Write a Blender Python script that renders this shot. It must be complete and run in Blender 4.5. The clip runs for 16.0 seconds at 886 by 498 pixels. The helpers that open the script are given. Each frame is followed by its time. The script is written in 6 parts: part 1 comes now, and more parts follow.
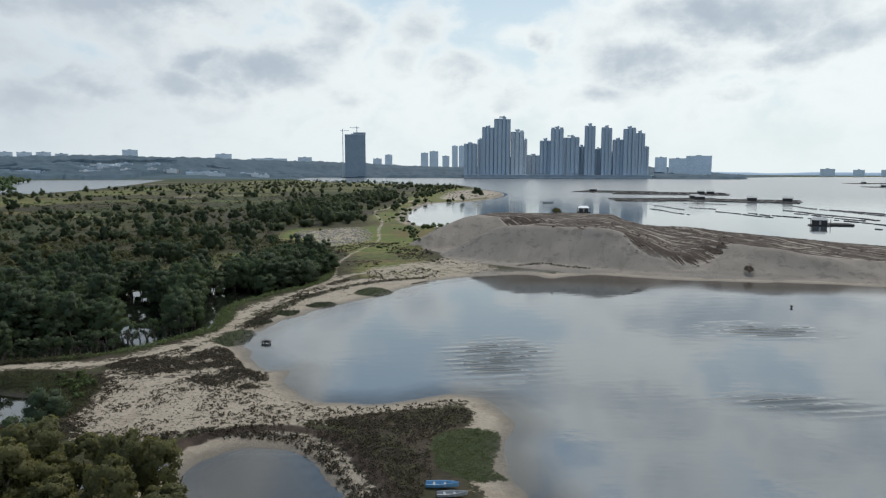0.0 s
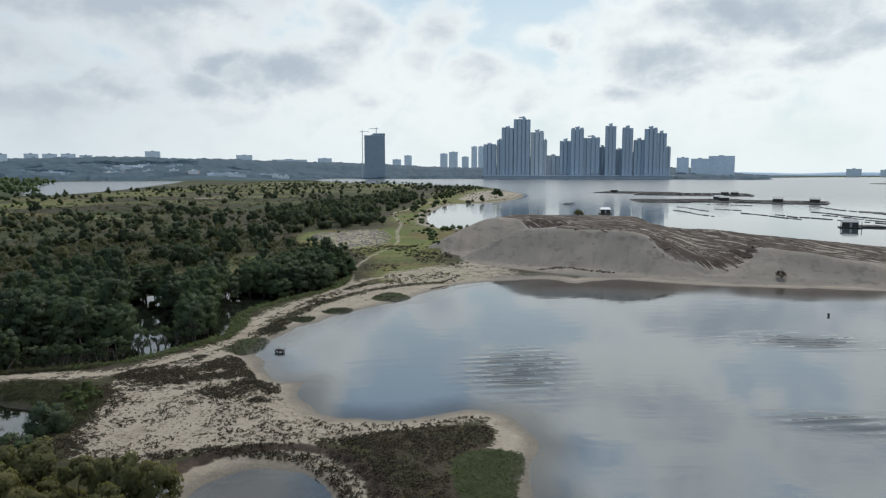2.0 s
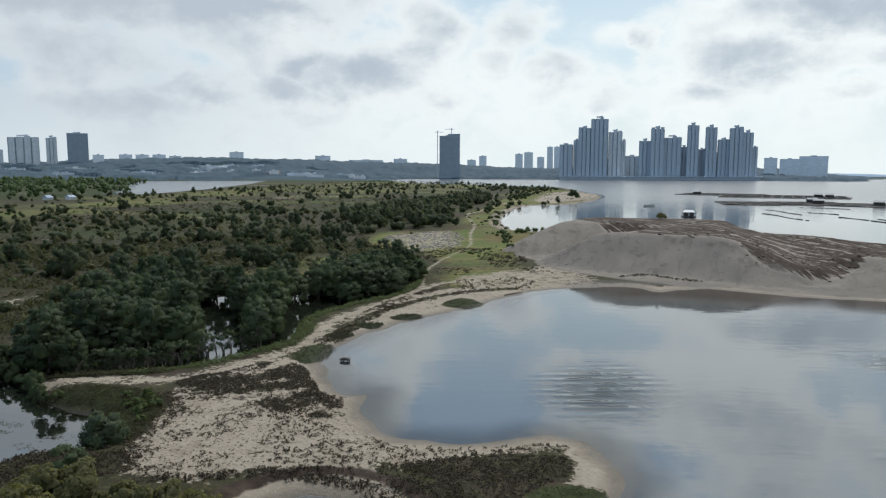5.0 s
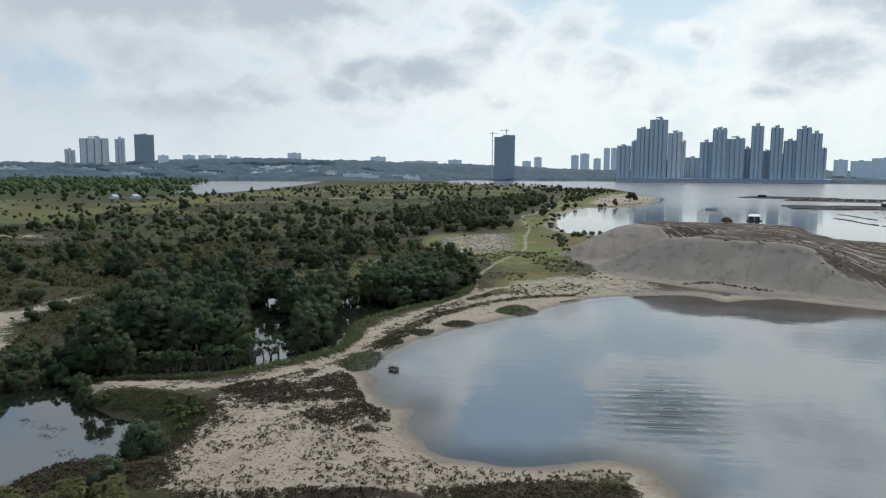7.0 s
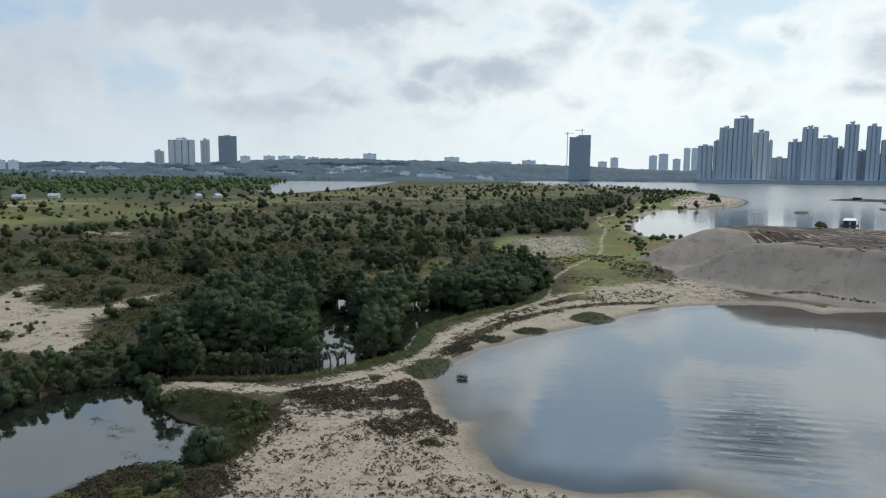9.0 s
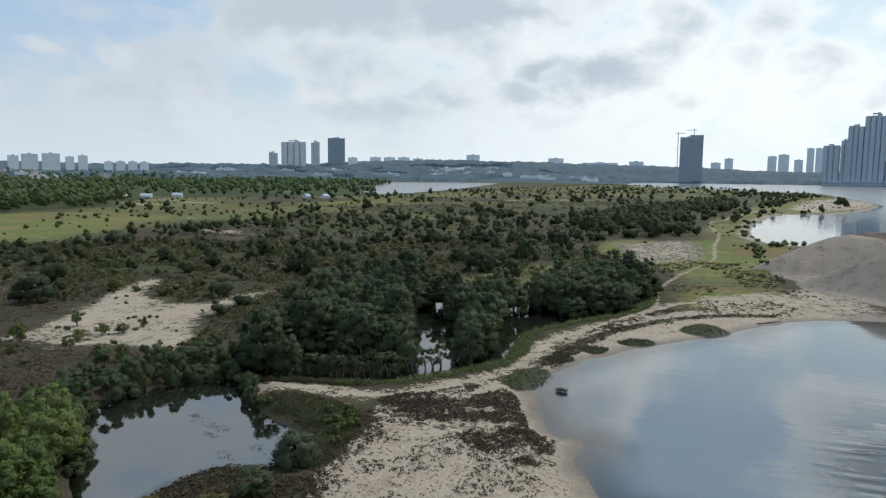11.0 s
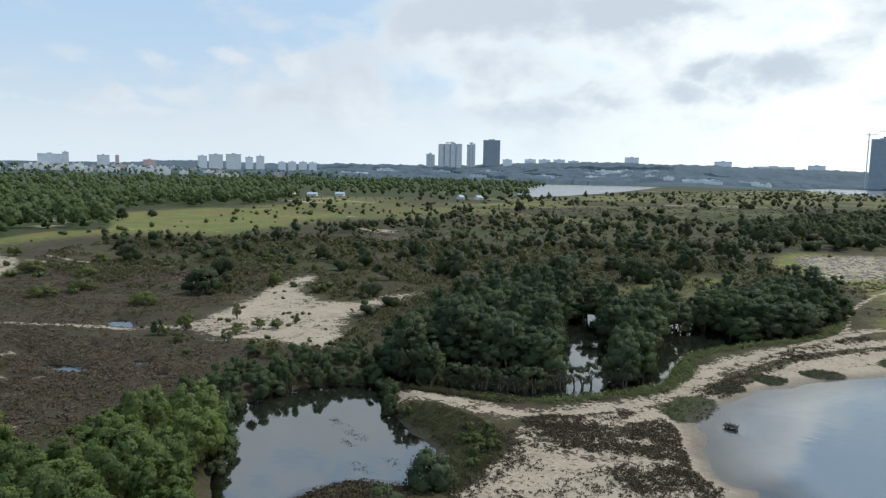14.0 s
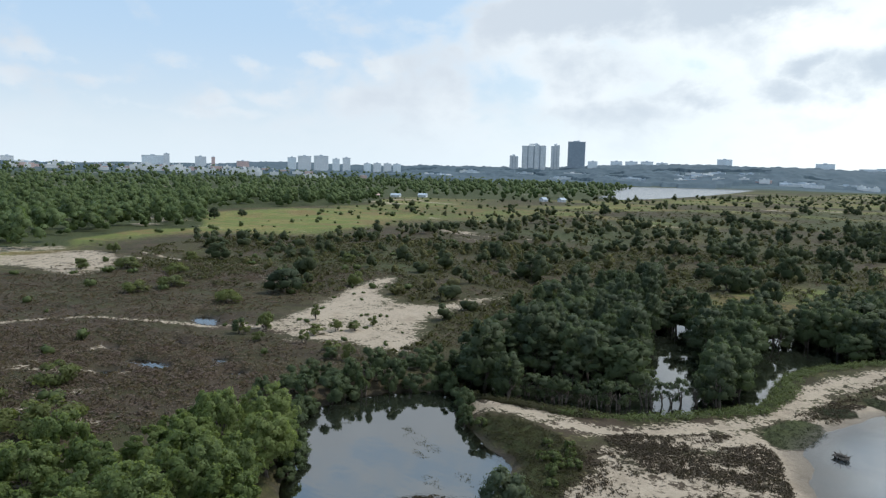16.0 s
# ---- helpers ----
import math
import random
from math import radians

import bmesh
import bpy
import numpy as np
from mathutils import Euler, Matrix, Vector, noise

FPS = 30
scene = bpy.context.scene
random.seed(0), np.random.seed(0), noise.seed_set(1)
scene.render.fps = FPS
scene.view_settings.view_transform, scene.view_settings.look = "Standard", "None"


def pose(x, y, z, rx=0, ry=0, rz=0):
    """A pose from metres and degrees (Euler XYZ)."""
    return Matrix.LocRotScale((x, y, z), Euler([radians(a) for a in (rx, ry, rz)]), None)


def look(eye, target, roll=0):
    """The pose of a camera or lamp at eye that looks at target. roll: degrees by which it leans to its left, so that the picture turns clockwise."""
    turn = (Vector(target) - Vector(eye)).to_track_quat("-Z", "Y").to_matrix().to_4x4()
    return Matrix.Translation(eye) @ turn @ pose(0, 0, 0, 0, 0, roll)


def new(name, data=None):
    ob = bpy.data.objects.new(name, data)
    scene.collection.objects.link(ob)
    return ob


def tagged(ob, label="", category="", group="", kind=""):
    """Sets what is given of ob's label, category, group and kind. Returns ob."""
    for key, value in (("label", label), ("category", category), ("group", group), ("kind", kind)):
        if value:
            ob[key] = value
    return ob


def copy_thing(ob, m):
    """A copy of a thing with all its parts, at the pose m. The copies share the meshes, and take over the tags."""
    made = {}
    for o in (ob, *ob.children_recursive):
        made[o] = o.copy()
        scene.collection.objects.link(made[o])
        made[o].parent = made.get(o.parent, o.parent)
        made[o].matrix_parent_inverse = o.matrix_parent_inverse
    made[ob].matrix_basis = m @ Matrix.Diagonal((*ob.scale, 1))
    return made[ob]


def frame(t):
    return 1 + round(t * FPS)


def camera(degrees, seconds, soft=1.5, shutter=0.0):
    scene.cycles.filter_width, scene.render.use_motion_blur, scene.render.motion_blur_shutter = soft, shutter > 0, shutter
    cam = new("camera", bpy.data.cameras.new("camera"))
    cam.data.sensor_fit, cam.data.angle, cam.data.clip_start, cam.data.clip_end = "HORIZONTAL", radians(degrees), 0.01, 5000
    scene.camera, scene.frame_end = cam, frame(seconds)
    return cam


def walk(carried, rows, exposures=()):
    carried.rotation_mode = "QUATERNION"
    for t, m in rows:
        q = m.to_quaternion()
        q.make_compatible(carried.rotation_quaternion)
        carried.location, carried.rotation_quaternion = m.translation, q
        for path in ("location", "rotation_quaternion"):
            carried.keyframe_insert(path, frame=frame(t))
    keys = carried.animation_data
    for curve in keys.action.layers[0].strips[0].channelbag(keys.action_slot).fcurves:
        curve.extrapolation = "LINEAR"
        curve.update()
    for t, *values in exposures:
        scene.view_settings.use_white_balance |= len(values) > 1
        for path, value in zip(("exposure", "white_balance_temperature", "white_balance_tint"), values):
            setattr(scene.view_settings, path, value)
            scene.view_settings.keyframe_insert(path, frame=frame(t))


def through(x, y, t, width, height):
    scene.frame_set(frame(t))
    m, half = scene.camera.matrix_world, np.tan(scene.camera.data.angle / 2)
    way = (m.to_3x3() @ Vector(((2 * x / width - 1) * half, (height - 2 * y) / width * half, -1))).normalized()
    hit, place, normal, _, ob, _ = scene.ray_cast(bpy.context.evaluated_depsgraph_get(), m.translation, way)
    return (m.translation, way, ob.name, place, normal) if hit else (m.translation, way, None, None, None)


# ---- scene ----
cam = camera(65.6, 16.0, soft=1.25)
PATH = [
    (0, (1.532, -8.215, 27.95), (1.189, -6.258, 27.721), 0.1),
    (0.5, (1.277, -7.01, 28.023), (0.923, -5.055, 27.795), 0.0),
    (1, (1.047, -5.847, 28.066), (0.679, -3.895, 27.839), -0.0),
    (1.5, (0.813, -4.763, 28.124), (0.431, -2.813, 27.898), 0.0),
    (2, (0.609, -3.713, 28.199), (0.211, -1.766, 27.972), 0.0),
    (2.5, (0.333, -2.632, 28.243), (-0.096, -0.692, 28.016), 0.1),
    (3, (0.073, -1.536, 28.278), (-0.388, 0.397, 28.052), 0.1),
    (3.5, (-0.138, -0.451, 28.273), (-0.635, 1.474, 28.047), 0.1),
    (4, (-0.367, 0.652, 28.274), (-0.901, 2.566, 28.048), 0.1),
    (6.5, (-1.992, 6.148, 28.359), (-2.705, 8.003, 28.135), 0.2),
    (7, (-2.437, 7.268, 28.38), (-3.188, 9.108, 28.157), 0.3),
    (7.5, (-2.893, 8.341, 28.432), (-3.679, 10.167, 28.209), 0.4),
    (8, (-3.229, 9.267, 28.519), (-4.058, 11.073, 28.295), 0.4),
    (8.5, (-3.585, 10.115, 28.577), (-4.462, 11.899, 28.354), 0.5),
    (9, (-3.919, 10.994, 28.488), (-4.86, 12.744, 28.265), 0.4),
    (11.5, (-6.09, 15.232, 28.523), (-7.34, 16.777, 28.302), 0.6),
    (12, (-6.705, 16.067, 28.551), (-8.014, 17.564, 28.33), 0.7),
    (12.5, (-7.228, 16.755, 28.607), (-8.587, 18.206, 28.385), 0.8),
    (13, (-7.807, 17.417, 28.616), (-9.219, 18.816, 28.395), 0.9),
    (13.5, (-8.421, 18.148, 28.632), (-9.881, 19.496, 28.411), 1.0),
    (14, (-9.136, 18.768, 28.64), (-10.646, 20.06, 28.418), 1.1),
    (14.5, (-9.677, 19.372, 28.635), (-11.224, 20.62, 28.414), 1.1),
    (15, (-10.33, 19.977, 28.626), (-11.917, 21.173, 28.405), 1.2),
    (15.5, (-10.954, 20.534, 28.63), (-12.573, 21.688, 28.408), 1.2),
    (16, (-11.549, 21.138, 28.613), (-13.203, 22.241, 28.391), 1.3),
]
walk(cam, [(t, look(eye, target, roll)) for t, eye, target, roll in PATH], [(0.0, -0.03), (4.0, 0.01), (8.0, 0.05), (12.0, 0.19), (16.0, 0.40)])

# ---- light ----
SUN_AZ, SUN_EL = 12.0, 54.0      # degrees clockwise from +y, above the horizon
sun_data = bpy.data.lights.new("sun", "SUN")
sun_data.energy, sun_data.angle, sun_data.color = 2.3, radians(4.0), (1.0, 0.96, 0.90)
sun = new("sun", sun_data)
sun_dir = Vector((math.sin(radians(SUN_AZ)) * math.cos(radians(SUN_EL)), math.cos(radians(SUN_AZ)) * math.cos(radians(SUN_EL)), math.sin(radians(SUN_EL))))
sun.rotation_mode = "QUATERNION"
sun.rotation_quaternion = sun_dir.to_track_quat("Z", "Y")
sun.location = sun_dir * 300


class Nodes:
    """Short hand for building a node tree."""

    def __init__(self, tree):
        self.tree = tree
        self.tree.nodes.clear()

    def add(self, kind, *links, **values):
        n = self.tree.nodes.new(kind)
        for key, v in values.items():
            if key == "op":
                n.operation = v
            elif key == "blend":
                n.blend_type = v
            elif key == "data":
                n.data_type = v
            elif key == "attr":
                n.attribute_name = v
            elif key == "dims":
                n.noise_dimensions = v
        for spot, v in links:
            s = n.inputs[spot]
            if isinstance(v, bpy.types.NodeSocket):
                self.tree.links.new(v, s)
            else:
                s.default_value = v
        return n

    def math(self, op, a, b=0.0, clamp=False):
        n = self.add("ShaderNodeMath", (0, a), (1, b), op=op)
        n.use_clamp = clamp
        return n.outputs[0]

    def noise(self, vec, scale, detail=4.0, rough=0.55, distort=0.0):
        n = self.add("ShaderNodeTexNoise", ("Vector", vec), ("Scale", scale), ("Detail", detail), ("Roughness", rough), ("Distortion", distort))
        return n.outputs[0]

    def step(self, v, lo, hi, a=0.0, b=1.0):
        n = self.add("ShaderNodeMapRange", (0, v), (1, lo), (2, hi), (3, a), (4, b))
        n.interpolation_type = "SMOOTHSTEP"
        return n.outputs[0]

    def mix(self, f, a, b, blend="MIX"):
        n = self.tree.nodes.new("ShaderNodeMix")
        n.data_type, n.blend_type = "RGBA", blend
        for s, v in ((n.inputs[0], f), (n.inputs[6], a), (n.inputs[7], b)):
            if isinstance(v, bpy.types.NodeSocket):
                self.tree.links.new(v, s)
            else:
                s.default_value = v if isinstance(v, float) else (*v, 1.0)[:4]
        return n.outputs[2]

    def grain(self, at, along, a, b):
        """Coordinates drawn out along a bearing."""
        u = self.add("ShaderNodeVectorMath", (0, at), (1, (along[0], along[1], 0)), op="DOT_PRODUCT").outputs[1]
        v = self.add("ShaderNodeVectorMath", (0, at), (1, (-along[1], along[0], 0)), op="DOT_PRODUCT").outputs[1]
        return self.add("ShaderNodeCombineXYZ", (0, self.math("MULTIPLY", u, a)), (1, self.math("MULTIPLY", v, b))).outputs[0]

    def attr(self, name):
        return self.add("ShaderNodeAttribute", attr=name).outputs["Fac"]

    def scaled(self, vec, s):
        n = self.add("ShaderNodeVectorMath", (0, vec), (1, s), op="MULTIPLY")
        return n.outputs[0]


# Cloud banks: bearing and height in degrees, half width and half height, weight.
CLOUDS = [(-24.4, 7.9, 3.2, 1.5, 0.8), (-18.1, 10.6, 2.3, 1.8, 0.58), (-12.0, 11.2, 2.1, 1.6, 0.58), (-13.2, 8.4, 2.4, 1.1, 0.5), (-9.4, 8.1, 1.9, 1.0, 0.5), (-29.1, 8.1, 1.3, 0.8, 0.7), (-37.5, 6.3, 2.4, 0.9, 0.6), (-29.6, 6.1, 2.6, 0.8, 0.5), (-1.5, 9.4, 0.8, 1.4, 0.6),
          (6.9, 8.4, 4.6, 1.5, 0.9), (12.5, 11.6, 7.5, 1.6, 1.0), (16.2, 8.0, 2.6, 0.9, 0.7), (13.2, 6.1, 1.8, 0.7, 0.6), (2.3, 5.3, 2.4, 0.7, 0.5), (21.0, 9.6, 4.5, 1.4, 0.7), (-32.6, 13.0, 6.0, 1.2, 0.9), (-37.6, 6.4, 2.4, 1.0, 0.5),
          (-47.2, 12.3, 5.5, 1.5, 1.0), (-43.0, 8.4, 4.0, 1.2, 0.4), (-4.0, 5.6, 2.0, 0.6, 0.35), (-17.0, 5.6, 2.4, 0.6, 0.35), (-44.0, 5.0, 5.0, 0.8, 0.35), (-3.5, 17.5, 3.6, 2.2, 1.0), (8.0, 19.0, 6.0, 1.6, 0.6), (12.0, 25.0, 6.0, 2.6, 0.7), (-24.5, 18.5, 3.4, 1.8, 0.5), (-36.0, 21.0, 9.0, 3.0, 0.9), (25.0, 20.0, 8.0, 3.0, 0.8), (-62.0, 20.0, 8.0, 3.0, 0.6)]
PUFFS = [(-50.0, 9.5, 4.0, 2.2), (-46.0, 7.0, 4.0, 1.6), (-66.0, 21.0, 5.0, 2.4), (-58.0, 27.0, 6.0, 3.0), (-76.0, 24.0, 5.0, 2.0), (-67.3, 8.6, 0.9, 0.5), (-70.6, 5.7, 2.0, 0.7), (-74.1, 5.3, 1.2, 0.7), (-72.5, 8.2, 1.9, 0.7), (-77.4, 8.2, 2.0, 0.8), (-57.2, 5.2, 2.2, 0.9), (-83.2, 5.8, 1.6, 0.6), (-86.0, 7.6, 2.2, 0.7), (-77.4, 8.0, 1.8, 0.6), (-70.3, 5.8, 1.2, 0.5), (-64.1, 5.6, 1.6, 0.6), (-88.0, 5.6, 1.6, 0.7), (-72.5, 8.1, 1.9, 0.6), (-66.8, 8.4, 0.9, 0.45), (-81.0, 4.4, 2.6, 0.5), (-74.0, 4.2, 2.8, 0.5), (-61.5, 8.2, 1.4, 0.7), (-58.0, 20.5, 5.0, 2.0), (-70.0, 17.0, 5.0, 1.5), (-64.0, 25.0, 6.0, 2.0), (-48.0, 17.5, 4.0, 1.6), (-19.0, 16.0, 3.5, 2.0)]
BREAKS = [(-13.0, 18.0, 4.6, 3.6), (-16.0, 25.0, 7.0, 3.0), (-4.0, 13.2, 4.0, 1.4)]


def build_world():
    """Hazy tropical sky with broken cumulus, bluer away from the sun."""
    w = bpy.data.worlds.new("sky")
    scene.world = w
    w.use_nodes = True
    k = Nodes(w.node_tree)
    sky = k.add("ShaderNodeTexSky")
    sky.sky_type, sky.sun_disc = "NISHITA", False
    sky.sun_elevation, sky.sun_rotation = radians(SUN_EL), radians(SUN_AZ)
    sky.air_density, sky.dust_density, sky.ozone_density = 1.0, 2.5, 1.5
    way = k.add("ShaderNodeTexCoord").outputs["Generated"]
    x, y, z = k.add("ShaderNodeSeparateXYZ", (0, way)).outputs
    round_ = k.scaled(way, (1.0, 1.0, 1.55))
    big, puff, fine = k.noise(round_, 3.2, 3.0, 0.5), k.noise(round_, 9.0, 6.0, 0.55, 0.2), k.noise(round_, 26.0, 5.0, 0.6)
    bearing = k.math("ARCTAN2", x, y)
    spot = k.add("ShaderNodeCombineXYZ", (0, bearing), (1, z)).outputs[0]
    warp = k.add("ShaderNodeTexNoise", ("Vector", round_), ("Scale", 11.0), ("Detail", 5.0), ("Roughness", 0.6)).outputs[1]
    shift = k.add("ShaderNodeVectorMath", (0, warp), (1, (0.5, 0.5, 0.5)), op="SUBTRACT").outputs[0]
    spot = k.add("ShaderNodeVectorMath", (0, spot), (1, k.scaled(shift, (0.10, 0.075, 0.0))), op="ADD").outputs[0]
    banks = 0.0
    for az, el, aw, ah, weight in CLOUDS:
        off = k.add("ShaderNodeVectorMath", (0, spot), (1, (radians(az), math.sin(radians(el)), 0)), op="SUBTRACT").outputs[0]
        n = k.add("ShaderNodeVectorMath", (0, k.scaled(off, (1 / radians(aw), 1 / radians(ah), 0.0))), op="LENGTH").outputs[1]
        banks = k.math("MAXIMUM", banks, k.step(n, 0.0, 2.0, weight, 0.0))
    gaps = 0.0
    for az, el, aw, ah in BREAKS:
        off = k.add("ShaderNodeVectorMath", (0, spot), (1, (radians(az), math.sin(radians(el)), 0)), op="SUBTRACT").outputs[0]
        n = k.add("ShaderNodeVectorMath", (0, k.scaled(off, (1 / radians(aw), 1 / radians(ah), 0.0))), op="LENGTH").outputs[1]
        gaps = k.math("MAXIMUM", gaps, k.step(n, 0.0, 2.0, 1.0, 0.0))
    puffs = 0.0
    for az, el, aw, ah in PUFFS:
        off = k.add("ShaderNodeVectorMath", (0, spot), (1, (radians(az), math.sin(radians(el)), 0)), op="SUBTRACT").outputs[0]
        n = k.add("ShaderNodeVectorMath", (0, k.scaled(off, (1 / radians(aw), 1 / radians(ah), 0.0))), op="LENGTH").outputs[1]
        puffs = k.math("MAXIMUM", puffs, k.step(n, 0.2, 1.7, 1.0, 0.0))
    # clear blue to the west, paler and veiled towards the sun
    west = k.step(bearing, radians(-74), radians(-42), 1.0, 0.0)
    cover = k.math("ADD", k.math("MULTIPLY", big, 0.55), k.math("MULTIPLY", puff, 0.85))
    cover = k.math("ADD", cover, k.math("MULTIPLY", fine, 0.16))
    cover = k.math("SUBTRACT", cover, k.math("MULTIPLY", west, k.step(z, 0.02, 0.17, 0.09, 0.24)))
    cover = k.math("ADD", cover, k.math("MULTIPLY", banks, 0.35))
    cover = k.math("SUBTRACT", cover, k.math("MULTIPLY", gaps, 0.31))
    cover = k.math("ADD", cover, k.math("MULTIPLY", puffs, 0.17))
    veil = k.step(cover, 0.58, 0.86)
    towards = k.math("ADD", k.math("MULTIPLY", x, sun_dir.x), k.math("MULTIPLY", y, sun_dir.y))
    bright = k.step(towards, 0.12, 0.62)
    thick = k.math("ADD", k.math("MULTIPLY", banks, 0.85), k.math("MULTIPLY", k.math("SUBTRACT", puff, 0.5), 1.55))
    thick = k.math("ADD", thick, k.math("MULTIPLY", k.math("SUBTRACT", fine, 0.5), 0.35))
    thick = k.math("ADD", thick, k.step(bearing, radians(-50), radians(-4), 0.46, 0.0))
    grey = k.step(thick, 0.05, 1.0)
    white = k.mix(bright, (6.3, 6.9, 7.4), (9.0, 9.6, 9.7))
    shade = k.mix(bright, (5.0, 5.6, 6.3), (4.6, 5.4, 6.2))
    cloud = k.mix(grey, white, shade)
    pale = k.mix(k.step(z, 0.0, 0.22), (5.9, 6.8, 7.6), (4.0, 5.6, 7.4))
    pale = k.mix(k.step(z, 0.20, 0.40), pale, (3.7, 5.5, 7.6))
    pale = k.mix(k.step(z, 0.55, 0.95), pale, (1.9, 3.2, 5.4))
    pale = k.mix(k.math("MULTIPLY", bright, k.step(z, 0.16, 0.36, 0.75, 0.12)), pale, (7.8, 9.4, 9.8))
    air = k.mix(0.8, sky.outputs[0], pale)
    seen = k.mix(veil, air, cloud)
    low = k.mix(bright, (6.0, 6.9, 7.6), (8.4, 9.2, 9.3))
    seen = k.mix(k.step(z, 0.0, 0.11, 0.8, 0.0), seen, low)
    bg = k.add("ShaderNodeBackground", ("Color", seen), ("Strength", 0.1))
    k.add("ShaderNodeOutputWorld", ("Surface", bg.outputs[0]))


build_world()


# ---- materials ----
def material(name, fill):
    m = bpy.data.materials.new(name)
    m.use_nodes = True
    k = Nodes(m.node_tree)
    shader = fill(k)
    k.add("ShaderNodeOutputMaterial", ("Surface", shader))
    return m


def surface(k, colour, rough=0.8, metal=0.0, normal=None, **more):
    links = [("Base Color", colour if isinstance(colour, bpy.types.NodeSocket) else (*colour, 1.0)), ("Roughness", rough), ("Metallic", metal)]
    if normal is not None:
        links.append(("Normal", normal))
    links += [(key.replace("_", " "), v) for key, v in more.items()]
    return k.add("ShaderNodeBsdfPrincipled", *links).outputs[0]


def bump(k, height, strength, distance=0.1):
    return k.add("ShaderNodeBump", ("Height", height), ("Strength", strength), ("Distance", distance)).outputs[0]


def plain(name, a, b, scale=3.0, rough=0.75, metal=0.0, relief=0.2):
    """A worn plain surface: two tones by coarse and fine noise, with slight relief."""
    def fill(k):
        at = k.add("ShaderNodeTexCoord").outputs["Object"]
        n1, n2 = k.noise(at, scale, 5.0), k.noise(at, scale * 6, 4.0, 0.6)
        mixed = k.math("ADD", k.math("MULTIPLY", n1, 0.65), k.math("MULTIPLY", n2, 0.35))
        col = k.mix(k.step(mixed, 0.35, 0.65), a, b)
        return surface(k, col, rough, metal, bump(k, n2, relief, 0.02))
    return material(name, fill)


def ground_fill(k):
    at = k.add("ShaderNodeNewGeometry").outputs["Position"]
    n_big, n_mid = k.noise(at, 0.02, 5.0), k.noise(at, 0.12, 6.0, 0.6)
    n_m, n_s, n_xs = k.noise(at, 0.55, 7.0, 0.65), k.noise(at, 2.2, 6.0, 0.7), k.noise(at, 7.0, 4.0, 0.65)
    broken = k.math("ADD", k.math("MULTIPLY", n_m, 0.6), k.math("MULTIPLY", n_s, 0.4))

    def mask(name, ragged=0.9, soft=0.12):
        v = k.math("ADD", k.attr(name), k.math("MULTIPLY", k.math("SUBTRACT", broken, 0.5), ragged * 2))
        return k.step(v, 0.5 - soft, 0.5 + soft)

    n_l = k.noise(at, 0.28, 5.0, 0.62)
    n_w = k.noise(k.grain(at, (0.6, 0.8), 0.05, 0.16), 1.0, 5.0, 0.65, 0.4)
    heath = k.mix(k.step(n_mid, 0.44, 0.56), (0.056, 0.042, 0.031), (0.043, 0.042, 0.021))
    heath = k.mix(k.step(n_big, 0.46, 0.56, 0.0, 0.55), heath, (0.046, 0.050, 0.020))
    heath = k.mix(k.step(n_w, 0.52, 0.66, 0.0, 0.45), heath, (0.074, 0.055, 0.039))
    heath = k.mix(k.step(n_w, 0.46, 0.36, 0.0, 0.7), heath, (0.028, 0.023, 0.015))
    heath = k.mix(k.step(n_l, 0.54, 0.60, 0.0, 0.6), heath, (0.032, 0.030, 0.014))
    heath = k.mix(k.step(n_s, 0.54, 0.62, 0.0, 0.6), heath, (0.068, 0.050, 0.034))
    heath = k.mix(k.step(n_xs, 0.54, 0.64, 0.0, 0.4), heath, (0.034, 0.027, 0.019))
    heath = k.scaled(heath, (0.86, 0.86, 0.80))
    grass = k.mix(k.step(n_mid, 0.42, 0.58), (0.142, 0.156, 0.040), (0.182, 0.166, 0.055))
    grass = k.mix(k.step(n_l, 0.48, 0.60, 0.0, 0.7), grass, (0.070, 0.086, 0.025))
    grass = k.mix(k.step(n_m, 0.52, 0.64, 0.0, 0.8), grass, (0.135, 0.120, 0.048))
    grass = k.mix(k.step(n_s, 0.50, 0.62, 0.0, 0.6), grass, (0.042, 0.048, 0.018))
    grass = k.mix(k.step(n_xs, 0.52, 0.64, 0.0, 0.5), grass, (0.060, 0.064, 0.022))
    grass = k.mix(k.step(n_w, 0.52, 0.62, 0.0, 0.75), grass, (0.150, 0.112, 0.050))
    grass = k.mix(k.step(n_w, 0.46, 0.36, 0.0, 0.6), grass, (0.078, 0.105, 0.030))
    grass = k.mix(k.step(n_big, 0.48, 0.54, 0.0, 0.75), grass, (0.125, 0.092, 0.040))
    grass = k.mix(k.step(k.noise(at, 0.045, 4.0, 0.6), 0.47, 0.56, 0.0, 0.75), grass, (0.084, 0.116, 0.028))
    green = k.mix(k.step(n_m, 0.35, 0.65), (0.030, 0.040, 0.015), (0.044, 0.054, 0.019))
    green = k.mix(k.step(n_xs, 0.50, 0.72), green, (0.020, 0.027, 0.011))
    sand = k.mix(k.step(n_mid, 0.30, 0.70), (0.290, 0.250, 0.194), (0.238, 0.202, 0.156))
    sand = k.mix(k.step(n_s, 0.35, 0.70), sand, (0.340, 0.294, 0.232))
    sand = k.mix(k.step(n_l, 0.52, 0.66, 0.0, 0.6), sand, (0.20, 0.165, 0.125))
    sand = k.mix(k.step(n_xs, 0.58, 0.68, 0.0, 0.6), sand, (0.135, 0.108, 0.080))
    dune = k.mix(k.step(n_mid, 0.30, 0.70), (0.190, 0.167, 0.140), (0.228, 0.200, 0.170))
